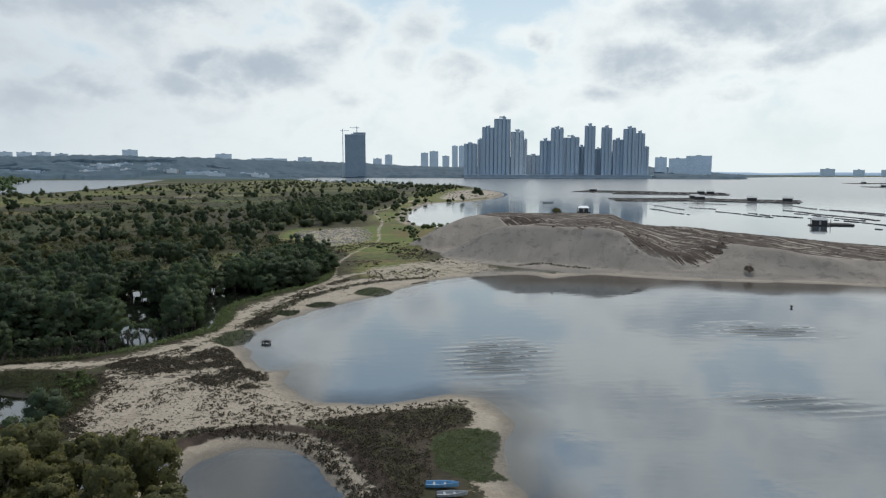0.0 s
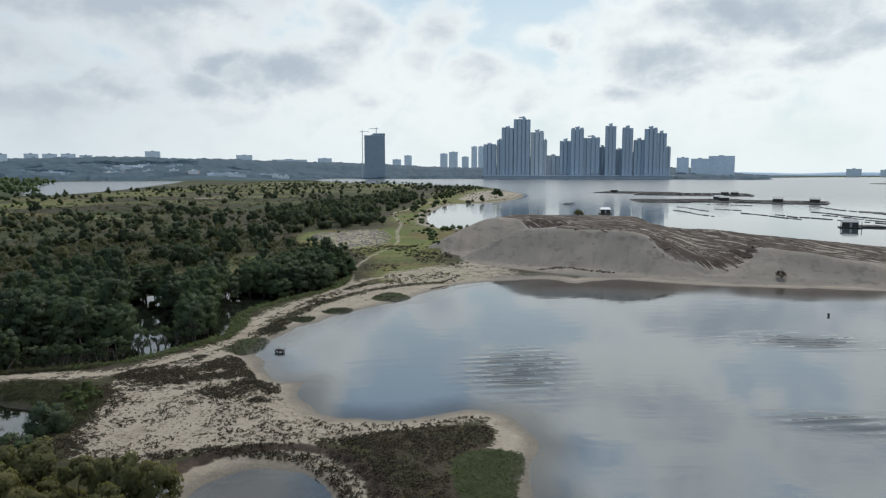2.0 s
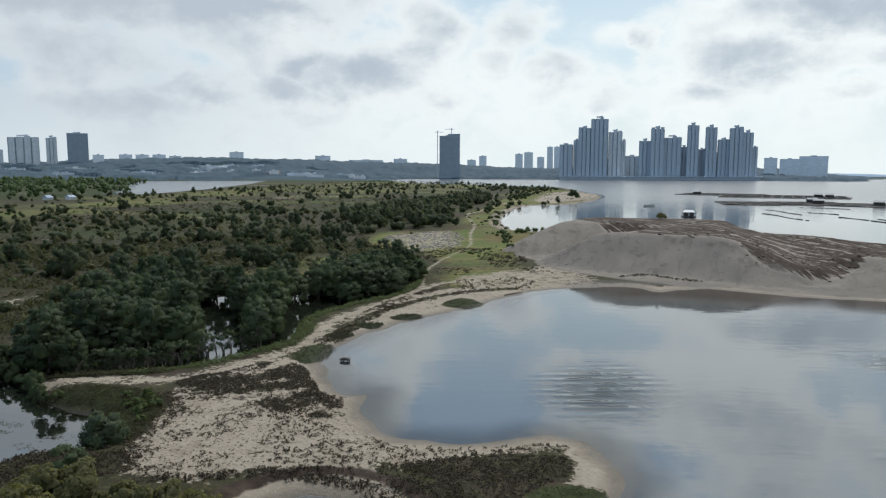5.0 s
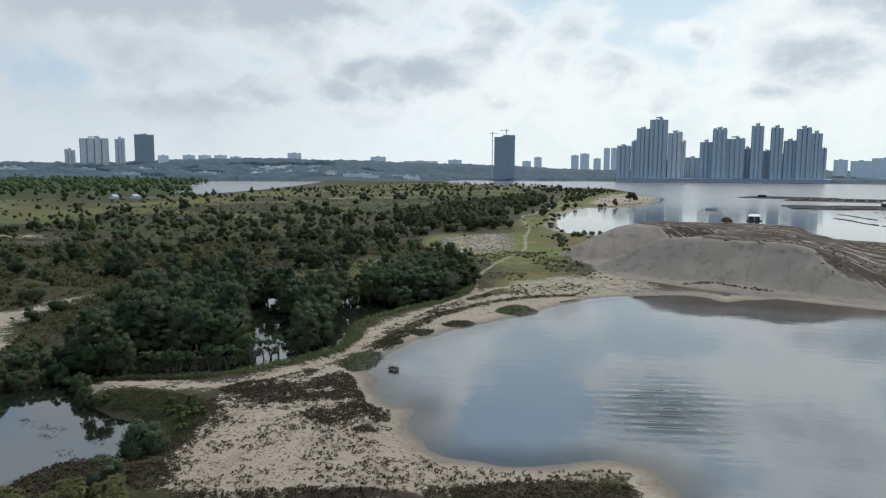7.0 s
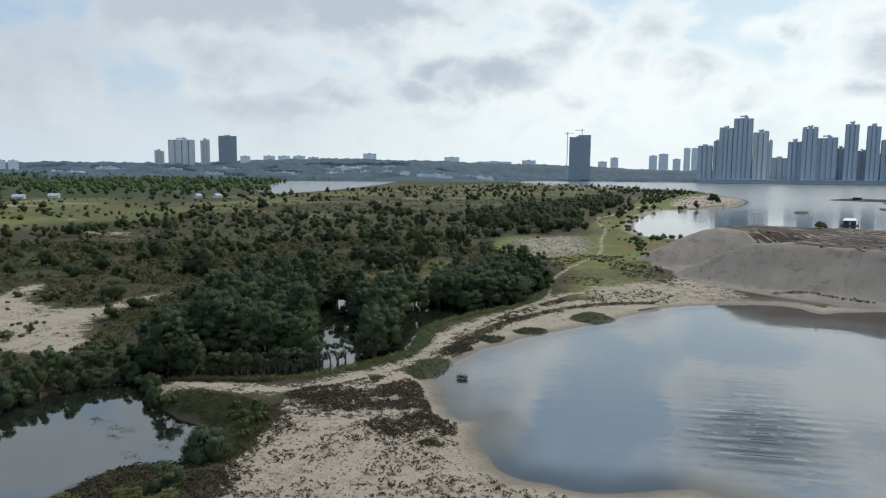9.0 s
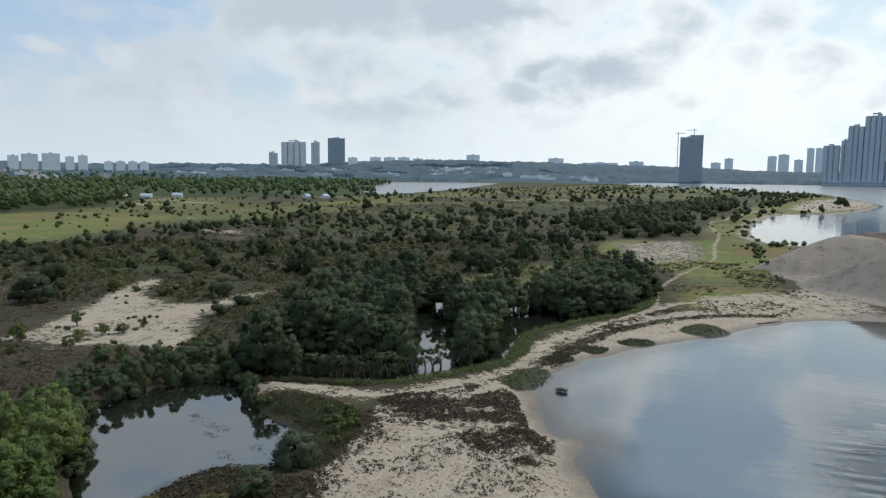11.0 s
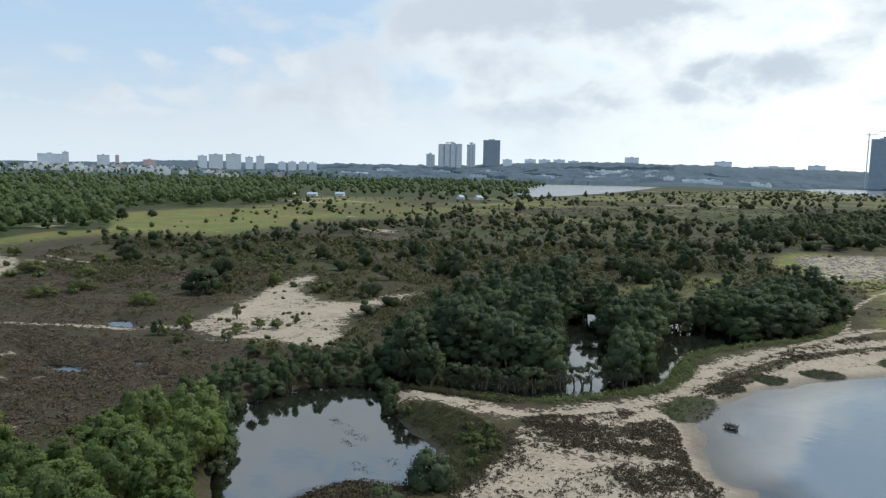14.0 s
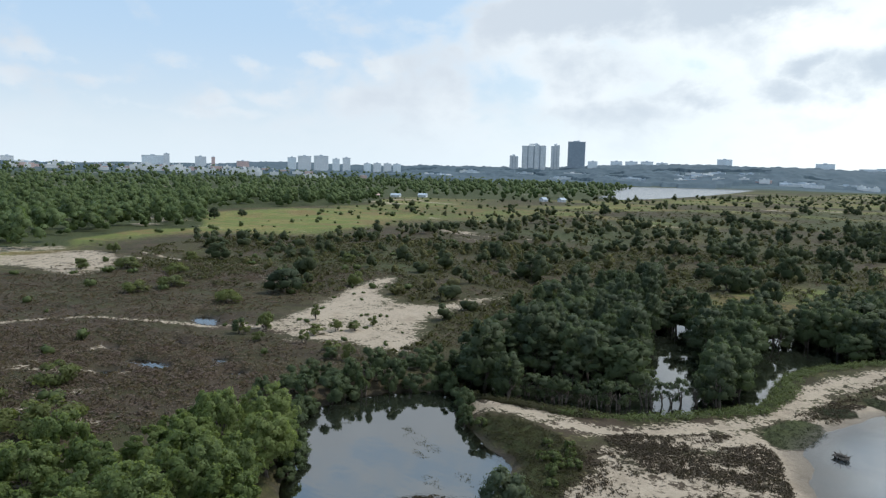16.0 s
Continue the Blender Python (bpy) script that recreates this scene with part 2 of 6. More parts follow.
    dune = k.mix(k.step(n_s, 0.40, 0.75, 0.0, 0.5), dune, (0.18, 0.157, 0.132))
    soil = k.mix(k.step(n_m, 0.35, 0.65), (0.034, 0.024, 0.018), (0.066, 0.047, 0.036))
    col = heath
    col = k.mix(mask("grass", 0.8, 0.2), col, grass)
    col = k.mix(mask("green", 0.5, 0.15), col, green)
    col = k.mix(mask("sand", 1.0, 0.06), col, sand)
    dune = k.mix(k.step(n_l, 0.54, 0.64, 0.0, 0.6), dune, (0.118, 0.102, 0.086))
    dune = k.mix(k.step(n_m, 0.60, 0.70, 0.0, 0.5), dune, (0.215, 0.188, 0.158))
    # faint runnels down the loose face
    runs = k.noise(k.grain(at, (0.10, 0.995), 0.10, 0.30), 1.0, 6.0, 0.68, 0.5)
    dune = k.mix(k.step(runs, 0.52, 0.66, 0.0, 0.6), dune, (0.145, 0.126, 0.106))
    dune = k.mix(k.step(runs, 0.46, 0.32, 0.0, 0.35), dune, (0.255, 0.225, 0.192))
    col = k.mix(mask("dune", 0.3, 0.15), col, dune)
    # ploughed or spread material on the dune's plateau, in long furrows
    rows = k.noise(k.grain(at, (0.62, -0.78), 0.030, 0.78), 1.0, 5.0, 0.68, 0.25)
    strip = k.math("ADD", k.attr("furrow"), k.math("MULTIPLY", k.math("SUBTRACT", rows, 0.5), 2.6))
    strip = k.math("ADD", strip, k.math("MULTIPLY", k.math("SUBTRACT", n_l, 0.5), 1.1))
    col = k.mix(k.step(k.attr("furrow"), 0.2, 0.6, 0.0, 0.75), col, (0.285, 0.25, 0.208))
    col = k.mix(k.step(strip, 0.56, 0.74), col, soil)
    col = k.mix(mask("scarp", 0.25, 0.2), col, soil)
    # far woodland ground: the blue of hazy distance is put into this colour
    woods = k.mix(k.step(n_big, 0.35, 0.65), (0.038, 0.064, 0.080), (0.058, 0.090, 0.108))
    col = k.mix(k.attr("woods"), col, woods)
    col = k.scaled(col, (1.14, 1.14, 1.14))
    wet = k.attr("wet")
    col = k.mix(k.math("MULTIPLY", wet, 0.62), col, k.mix(0.5, (0.055, 0.045, 0.035), col, "MULTIPLY"))
    rough = k.math("SUBTRACT", 0.95, k.math("MULTIPLY", wet, 0.45))
    relief = k.math("ADD", k.math("MULTIPLY", n_s, 0.6), k.math("MULTIPLY", n_xs, 0.4))
    return surface(k, col, rough, 0.0, bump(k, relief, 0.8, 0.35), Specular_IOR_Level=0.25)


def water_fill(k):
    at = k.add("ShaderNodeNewGeometry").outputs["Position"]
    depth = k.attr("depth")
    calm = k.noise(at, 0.35, 3.0)
    ripple = k.noise(k.grain(at, (0.97, 0.24), 0.10, 0.45), 1.0, 3.0, 0.55, 0.3)
    gust = k.attr("gust")
    height = k.math("ADD", k.math("MULTIPLY", calm, 0.012), k.math("MULTIPLY", ripple, k.math("ADD", 0.010, k.math("MULTIPLY", gust, 0.05))))
    comb = k.add("ShaderNodeTexWave", ("Vector", k.grain(at, (0.95, 0.31), 0.35, 1.0)), ("Scale", 0.135), ("Distortion", 3.4), ("Detail", 3.0), ("Detail Scale", 1.1), ("Detail Roughness", 0.6))
    comb.bands_direction = "Y"
    broken = k.math("MULTIPLY", k.step(k.noise(at, 0.16, 3.0), 0.36, 0.60), k.attr("gust"))
    height = k.math("ADD", height, k.math("MULTIPLY", comb.outputs[1], k.math("MULTIPLY", broken, 0.13)))
    nrm = bump(k, height, 1.0, 1.0)
    murk = k.mix(k.step(k.noise(at, 0.02, 4.0), 0.35, 0.65), (0.064, 0.078, 0.086), (0.052, 0.065, 0.073))
    murk = k.mix(k.attr("peat"), murk, (0.012, 0.015, 0.011))
    silt = k.attr("silt")
    murk = k.mix(silt, murk, (0.040, 0.030, 0.023))
    rough = k.math("ADD", 0.025, k.math("ADD", k.math("MULTIPLY", k.attr("swell"), 0.21), k.math("ADD", k.math("MULTIPLY", gust, 0.05), k.math("MULTIPLY", silt, 0.12))))
    body = surface(k, murk, rough, 0.0, nrm, IOR=k.math("SUBTRACT", 2.95, k.math("ADD", k.math("MULTIPLY", gust, 1.45), k.math("MULTIPLY", silt, 1.3))), Specular_IOR_Level=k.math("SUBTRACT", 0.5, k.math("ADD", k.math("MULTIPLY", silt, 0.42), k.math("MULTIPLY", gust, 0.30))))
    shallow = k.add("ShaderNodeBsdfTransparent", ("Color", (0.86, 0.80, 0.70, 1.0))).outputs[0]
    gloss = k.add("ShaderNodeBsdfGlossy", ("Color", (1, 1, 1, 1)), ("Roughness", 0.03), ("Normal", nrm)).outputs[0]
    fres = k.add("ShaderNodeFresnel", ("IOR", 1.9), ("Normal", nrm)).outputs[0]
    clear = k.add("ShaderNodeMixShader", (0, fres), (1, shallow), (2, gloss)).outputs[0]
    murky = k.math("MAXIMUM", k.step(depth, 0.02, 0.75), k.step(silt, 0.5, 0.9))
    return k.add("ShaderNodeMixShader", (0, murky), (1, clear), (2, body)).outputs[0]


def leaf_fill(a, b, c, through=0.25):
    def fill(k):
        at = k.add("ShaderNodeNewGeometry").outputs["Position"]
        isle = k.add("ShaderNodeNewGeometry").outputs["Random Per Island"]
        who = k.add("ShaderNodeObjectInfo").outputs["Random"]
        col = k.mix(k.step(k.noise(at, 0.35, 4.0, 0.6), 0.38, 0.62), a, b)
        col = k.mix(k.step(k.noise(at, 3.5, 3.0, 0.65), 0.40, 0.62), c, col)
        col = k.mix(k.math("MULTIPLY", isle, 0.45), col, c)
        col = k.mix(k.step(who, 0.0, 1.0, 0.0, 0.40), col, (b[0] * 1.18, b[1] * 1.10, b[2] * 0.95))
        col = k.scaled(col, (1.24, 1.24, 1.24))
        front = surface(k, col, 0.7, 0.0, Specular_IOR_Level=0.3)
        back = k.add("ShaderNodeBsdfTranslucent", ("Color", k.mix(0.6, col, (b[0] * 2.2, b[1] * 2.2, b[2] * 1.4)))).outputs[0]
        return k.add("ShaderNodeMixShader", (0, through), (1, front), (2, back)).outputs[0]
    return fill


M_GROUND = material("coastal ground", ground_fill)
M_WATER = material("still grey water", water_fill)
M_MANGROVE = material("mangrove leaves", leaf_fill((0.050, 0.075, 0.037), (0.066, 0.094, 0.046), (0.037, 0.055, 0.030), 0.42))
M_BRIGHT = material("bright leaves", leaf_fill((0.100, 0.142, 0.050), (0.152, 0.196, 0.080), (0.052, 0.078, 0.032), 0.5))
M_SHRUB = material("shrub leaves", leaf_fill((0.048, 0.066, 0.033), (0.072, 0.088, 0.040), (0.036, 0.050, 0.027), 0.45))
M_SCRUB = material("olive-brown scrub", leaf_fill((0.052, 0.049, 0.025), (0.060, 0.068, 0.029), (0.042, 0.040, 0.023), 0.35))
M_FOREST = material("forest leaves", leaf_fill((0.056, 0.092, 0.040), (0.092, 0.134, 0.056), (0.040, 0.064, 0.032), 0.4))
M_TUFT = material("dry heath stems", leaf_fill((0.056, 0.041, 0.030), (0.050, 0.043, 0.026), (0.030, 0.023, 0.017), 0.2))
M_GREYLEAF = material("grey-green leaves", leaf_fill((0.062, 0.086, 0.050), (0.080, 0.106, 0.061), (0.046, 0.064, 0.040), 0.42))
M_DEEP = material("deep green leaves", leaf_fill((0.034, 0.052, 0.027), (0.045, 0.065, 0.033), (0.026, 0.040, 0.022), 0.35))
M_CREEPER = material("creeping green leaves", leaf_fill((0.042, 0.062, 0.021), (0.054, 0.074, 0.025), (0.030, 0.044, 0.016)))
M_MATS = material("dark creeper leaves", leaf_fill((0.015, 0.024, 0.009), (0.020, 0.029, 0.012), (0.012, 0.018, 0.008), 0.15))
M_OLIVE = material("olive leaves", leaf_fill((0.096, 0.098, 0.042), (0.120, 0.120, 0.052), (0.062, 0.064, 0.030), 0.45))
# leaf green mixed with blue, standing in for haze over the ridges
M_FARWOOD_HAZE = plain("distant leaves with haze", (0.036, 0.066, 0.088), (0.058, 0.094, 0.122), 0.02, 1.0, 0.0, 0.0)
M_HEATHER = material("mauve-brown heather stems", leaf_fill((0.110, 0.080, 0.074), (0.104, 0.090, 0.058), (0.094, 0.072, 0.062), 0.4))
M_LOOSE = material("loose light green leaves", leaf_fill((0.088, 0.112, 0.044), (0.112, 0.136, 0.052), (0.058, 0.074, 0.030), 0.42))
M_FRESH = material("fresh green leaves", leaf_fill((0.088, 0.130, 0.046), (0.125, 0.170, 0.060), (0.050, 0.076, 0.028), 0.48))
# the horizon hills carry the air's haze in their own colour
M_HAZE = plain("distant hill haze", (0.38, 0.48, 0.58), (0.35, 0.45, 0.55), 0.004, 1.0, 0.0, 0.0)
M_CLOD = plain("dug brown earth", (0.045, 0.033, 0.025), (0.085, 0.064, 0.050), 0.8, 0.95)
M_RUBBLE = plain("broken rubble", (0.20, 0.17, 0.15), (0.34, 0.30, 0.27), 0.8, 0.9)
M_REED = material("green reeds", leaf_fill((0.062, 0.088, 0.028), (0.082, 0.112, 0.036), (0.042, 0.058, 0.022)))
M_MARSH = material("dark marsh grass", leaf_fill((0.032, 0.035, 0.016), (0.042, 0.045, 0.020), (0.027, 0.028, 0.015), 0.4))
M_BARK = plain("grey-brown bark", (0.055, 0.046, 0.038), (0.10, 0.086, 0.072), 2.0, 0.9)


# ---- geometry helpers ----
def mesh_of(name, verts, faces, mats, smooth=False):
    me = bpy.data.meshes.new(name)
    me.from_pydata([tuple(v) for v in verts], [], [tuple(f) for f in faces])
    for m in mats if isinstance(mats, (list, tuple)) else [mats]:
        me.materials.append(m)
    if smooth:
        me.polygons.foreach_set("use_smooth", [True] * len(me.polygons))
    me.update()
    return me


def quick_mesh(name, verts, faces, mat, smooth=False, normals=None):
    """A mesh from numpy arrays of vertices and of equal-sided faces."""
    n, sides = faces.shape
    me = bpy.data.meshes.new(name)
    me.vertices.add(len(verts))
    me.vertices.foreach_set("co", verts.astype(np.float32).ravel())
    me.loops.add(n * sides)
    me.loops.foreach_set("vertex_index", faces.astype(np.int32).ravel())
    me.polygons.add(n)
    me.polygons.foreach_set("loop_start", np.arange(0, n * sides, sides, dtype=np.int32))
    me.polygons.foreach_set("use_smooth", np.full(n, smooth))
    me.materials.append(mat)
    me.update(calc_edges=True)
    if normals is not None:
        me.polygons.foreach_set("use_smooth", np.full(n, True))
        me.normals_split_custom_set_from_vertices(normals.astype(np.float32))
    return me


def part(name, bm, mat, parent, label=""):
    """Links a bmesh as one mesh object under a thing or a part."""
    me = bpy.data.meshes.new(name)
    bm.to_mesh(me)
    bm.free()
    me.materials.append(mat)
    ob = new(name, me)
    ob.parent = parent
    return tagged(ob, label) if label else ob


def box_bm(bm, x0, x1, y0, y1, z0, z1, bevel=0.0):
    r = bmesh.ops.create_cube(bm, size=1.0)
    for v in r["verts"]:
        v.co = Vector((x0 + (v.co.x + 0.5) * (x1 - x0), y0 + (v.co.y + 0.5) * (y1 - y0), z0 + (v.co.z + 0.5) * (z1 - z0)))
    if bevel:
        edges = list({e for v in r["verts"] for e in v.link_edges})
        bmesh.ops.bevel(bm, geom=edges, offset=bevel, segments=1, affect="EDGES")
    return bm


def box(x0, x1, y0, y1, z0, z1, bevel=0.0):
    return box_bm(bmesh.new(), x0, x1, y0, y1, z0, z1, bevel)


def smooth_line(points, closed=True, per=5):
    """A rounded outline through sketch points."""
    p = np.array(points, float)
    n = len(p)
    out = []
    for i in range(n if closed else n - 1):
        a, b, c, d = (p[(i + j) % n] if closed else p[min(max(i + j, 0), n - 1)] for j in (-1, 0, 1, 2))
        for u in np.linspace(0, 1, per, endpoint=False):
            out.append(0.5 * ((2 * b) + (c - a) * u + (2 * a - 5 * b + 4 * c - d) * u * u + (3 * b - a - 3 * c + d) * u ** 3))
    return np.array(out)


def inside(px, py, poly, closed=True):
    """Distance to an outline, positive within it."""
    best = np.full(px.shape, 1e12)
    odd = np.zeros(px.shape, bool)
    n = len(poly)
    for i in range(n if closed else n - 1):
        (ax, ay), (bx, by) = poly[i], poly[(i + 1) % n]
        dx, dy = bx - ax, by - ay
        u = np.clip(((px - ax) * dx + (py - ay) * dy) / (dx * dx + dy * dy + 1e-9), 0, 1)
        best = np.minimum(best, (px - ax - u * dx) ** 2 + (py - ay - u * dy) ** 2)
        if closed:
            cross = (ay > py) != (by > py)
            odd ^= cross & (px < (bx - ax) * (py - ay) / (by - ay + 1e-12) + ax)
    d = np.sqrt(best)
    return np.where(odd, d, -d) if closed else d


def ramp(v, lo, hi):
    u = np.clip((v - lo) / (hi - lo), 0, 1)
    return u * u * (3 - 2 * u)


def value_noise(px, py, size, seed):
    """Smooth noise in 0..1 with cells of the given size."""
    rng = np.random.RandomState(seed)
    table = rng.rand(64, 64)
    u, v = px / size, py / size
    i, j = np.floor(u).astype(int), np.floor(v).astype(int)
    fu, fv = u - i, v - j
    fu, fv = fu * fu * (3 - 2 * fu), fv * fv * (3 - 2 * fv)
    g = lambda a, b: table[a % 64, b % 64]
    return (g(i, j) * (1 - fu) + g(i + 1, j) * fu) * (1 - fv) + (g(i, j + 1) * (1 - fu) + g(i + 1, j + 1) * fu) * fv


# ---- the plan: outlines of shore, ponds and ground covers, in metres ----
SPIT_SHORE = [(4, 20), (3, 40), (-2, 51), (-4.1, 58), (-4.1, 67), (-7, 72.6), (-11.8, 74.3), (-17, 70.6), (-27, 68.6), (-31, 71.8), (-34.2, 76.5), (-35.5, 80.6), (-38.8, 80.6), (-43, 84.8), (-47.8, 91), (-49.9, 97), (-49.9, 104), (-49.1, 112), (-45, 124), (-41.2, 133.7), (-36.6, 140), (-35.3, 149), (-31, 158.5), (-23.8, 167), (-16, 172)]
DUNE_SHORE = [(-6.6, 175), (-1.3, 170.6), (4, 175), (12.7, 178.5), (28, 174), (51, 173.4), (64, 174), (90, 170), (130, 178), (165, 200), (150, 228), (110, 262), (62, 304), (14, 326), (-34, 322)]
INLET_SHORE = [(-52, 322), (-70, 329), (-89, 388), (-103, 476), (-105, 561), (-80, 590), (-64, 690), (-72, 830), (-120, 1000), (-178, 1215), (-255, 1268), (-333, 1322), (-422, 1385), (-514, 1460), (-650, 1650), (-770, 1930), (-845, 2215)]
FAR_SHORE = [(-800, 2260), (-300, 2252), (60, 2245), (270, 2250), (500, 2190), (580, 2290), (560, 2600), (900, 3050), (1400, 3330), (4600, 3300), (4600, 4600), (-4600, 4600), (-4600, -4600), (-60, -4600), (-20, -200)]
LAND = np.vstack([smooth_line(SPIT_SHORE + DUNE_SHORE, False, 5), smooth_line(INLET_SHORE, False, 4), np.array(FAR_SHORE, float)])
POND = smooth_line([(-85.2, 50.7), (-87, 54.5), (-88, 59), (-86.5, 67), (-83, 71), (-77.5, 69), (-73.5, 66.3), (-67, 63.6), (-61.5, 62.8), (-57.5, 58.5), (-57.3, 55), (-60.4, 52.3), (-61.2, 48), (-60.2, 45), (-61, 41.5), (-65, 40.5), (-70, 43), (-75, 45.8), (-81, 48)])
FLOOD = smooth_line([(-81, 72.5), (-72, 77.2), (-65.5, 82.5), (-61.8, 91), (-59.5, 101.5), (-65, 117), (-63, 131), (-58.5, 148), (-64, 172), (-75, 170), (-84, 148), (-96, 134), (-98, 116), (-92, 98), (-90, 84), (-91, 75)])
POOL = smooth_line([(-31.5, 45), (-32.4, 49), (-30, 53.2), (-26, 54.2), (-22.4, 52.4), (-19.7, 49), (-16.4, 45), (-14, 38), (-16, 30), (-22, 32), (-27, 39)])
BACKPOOL = smooth_line([(-41, 47.5), (-37, 49.3), (-34.5, 47.6), (-35, 43), (-40, 43)])
LAKE = smooth_line([(-590, 655), (-606, 735), (-660, 885), (-720, 1020), (-930, 1450), (-1130, 1770), (-1420, 1700), (-1180, 1300), (-820, 900), (-650, 690)])
FOOTPATH = [(-79, 68.5), (-74.5, 70.2), (-69, 73), (-62.8, 75.4), (-59.2, 80.3), (-57.2, 86.2), (-54.8, 94), (-55.4, 100.4), (-57.6, 112), (-57.8, 120), (-56.0, 134), (-53.8, 153), (-50, 165), (-40, 172)]
TRACK = [(-54, 152), (-62, 180), (-66, 210), (-68, 245), (-80, 290), (-92, 340), (-118, 420), (-121, 470), (-128, 540), (-125, 640)]
REED = smooth_line([(-73.2, 66), (-68.4, 70), (-60.4, 70.5), (-56.4, 68), (-53.7, 62.8), (-51.8, 57), (-54, 54), (-56.5, 57), (-59, 62.5), (-64, 64.5), (-69, 65)])
MARSH_BUSHES = [(-58.2, 67.8), (-56.5, 66.6), (-57.2, 65.4), (-56.4, 63.8), (-61.4, 67.6), (-59.2, 65), (-58.8, 66.2), (-59.6, 69), (-70.6, 66.2), (-54.6, 62)]
SAND_FRONT = smooth_line([(-27, 70), (-33, 75), (-36, 80), (-42, 83), (-47, 89), (-52, 87), (-55, 78), (-60, 74.5), (-58.5, 70.8), (-55, 66.4), (-52.6, 58), (-47, 51), (-40, 51), (-33, 56), (-25, 58), (-20, 63), (-14, 67), (-8, 71)])
SAND_PATCH = smooth_line([(-132.6, 54), (-132, 63), (-139, 74), (-150, 85), (-164, 101), (-163, 108), (-146, 95), (-132, 96.5), (-132, 108), (-131.5, 117), (-126, 106), (-120, 91), (-110, 83), (-100, 75), (-104, 70.5), (-111, 69), (-115, 61.5), (-123, 60.5)])
SAND_WEST = smooth_line([(-253, 16), (-257, 33), (-258, 50), (-239, 56), (-212, 48), (-204, 38), (-224, 28), (-236, 14)])
SCREE = smooth_line([(-113, 276), (-92, 300), (-72, 250), (-77, 228), (-82, 215), (-95, 240)])
HEATH_FORK = smooth_line([(-63, 74), (-58.5, 80), (-55, 87), (-51.5, 89.5), (-46, 86), (-40, 80), (-35.5, 75.5), (-35, 71.5), (-40, 69.8), (-48.8, 71.6), (-56.6, 70)])
HEATH_SPIT = smooth_line([(-25.5, 59.5), (-22, 63), (-17, 65.6), (-12, 67.4), (-8.8, 67.6), (-8.4, 64), (-11.2, 58.2), (-10, 51), (-9.6, 47.5), (-10, 40), (-14, 43), (-19, 52)])
GREEN_SPIT = smooth_line([(-11, 58.6), (-9.7, 61), (-6.2, 62.6), (-4.6, 61.7), (-4.4, 57), (-4.4, 53), (-2.9, 51.4), (-5.3, 50.2), (-8.5, 50.8), (-10.3, 54)])
ISTHMUS = smooth_line([(-50, 156), (-61, 182), (-80, 218), (-106, 233), (-121, 278), (-119, 293), (-96, 314), (-116, 397), (-134, 540), (-176, 825), (-218, 1114), (-110, 950), (-66, 700), (-84, 590), (-108, 560), (-106, 480), (-92, 390), (-74, 330), (-50, 318), (-40, 270), (-42, 215), (-22, 172), (-34, 160)])
MEADOW = smooth_line([(-225, 10), (-262, 56), (-300, 92), (-270, 140), (-310, 200), (-318, 320), (-380, 440), (-420, 700), (-330, 900), (-300, 1300), (-500, 1700), (-760, 1700), (-600, 900), (-555, 560), (-640, 380), (-500, 250), (-460, 140), (-330, 60), (-280, -10)])
POINT = smooth_line([(-114, 622), (-90, 596), (-82, 640), (-68, 700), (-72, 860), (-104, 1040), (-122, 1000), (-136, 830), (-126, 720)])
FOOT = smooth_line([(-52, 240), (-40, 222), (-36, 196), (-52, 172), (-46, 158), (-36, 150), (-28, 164), (-14, 174), (-20, 190), (-28, 215), (-36, 246)])
STREAKS = [[(-151, 10), (-150.7, 22), (-149.8, 31), (-147, 37), (-141, 44), (-136, 50), (-131, 54)], [(-117, 8), (-120, 22), (-122, 26), (-125, 30.5), (-127, 36)], [(-100, 22), (-104, 28), (-105, 33)], [(-250, 62), (-225, 70), (-205, 85)], [(-262, 200), (-240, 215), (-215, 240)], [(-120, 23.5), (-115.5, 28.8), (-113, 33), (-111, 36)], [(-96, 27), (-93, 28.3), (-91, 30.5)], [(-107.8, 25.1), (-104, 27)], [(-238, 57), (-224, 64), (-212, 74), (-203, 87)]]
PUDDLES = [(-140.6, 54.5, 4.5, 2.2), (-114, 41, 3, 1.5), (-113, 34, 2.4, 1.4), (-112, 49, 2.4, 1.3), (-104, 49.5, 2, 1.2), (-118, 38, 2, 1.2), (-107, 43, 1.8, 1.0), (-125, 46, 2.2, 1.2), (-116.5, 39.3, 2.6, 1.2), (-113, 33.8, 2.4, 1.3), (-110.6, 46.9, 1.8, 1.0), (-103.9, 47.8, 1.8, 1.1), (-127.3, 36.8, 2.4, 1.0)]
PLATEAU = smooth_line([(-32, 296), (-34, 266), (-22, 250), (-14, 232), (-9, 210), (6, 205), (16, 202), (20, 195), (25, 189), (32, 187.5), (40, 188.5), (47, 195.5), (52, 201), (62, 195), (80, 191), (100, 189), (135, 188), (148, 208), (112, 254), (62, 296), (20, 316), (-20, 316)])
VERGE = smooth_line([(-60, 75), (-56, 86), (-54, 95), (-55, 110), (-57, 122), (-55, 134), (-52, 150), (-44, 160), (-34, 164), (-29, 158), (-38, 147), (-44.5, 136), (-47, 120), (-46, 105), (-46, 92), (-54, 80)])
FOREST = smooth_line([(-272, 15), (-300, 50), (-328, 78), (-336, 104), (-430, 128), (-478, 150), (-495, 215), (-530, 285), (-655, 382), (-625, 415), (-585, 485), (-580, 640), (-660, 720), (-840, 930), (-1200, 1330), (-1700, 1200), (-1900, 700), (-1900, -300), (-500, -200)])
BERM = [(-51.6, 103), (-53.6, 112), (-53.8, 122), (-51.6, 134), (-47.5, 146), (-41, 156), (-33, 163)]
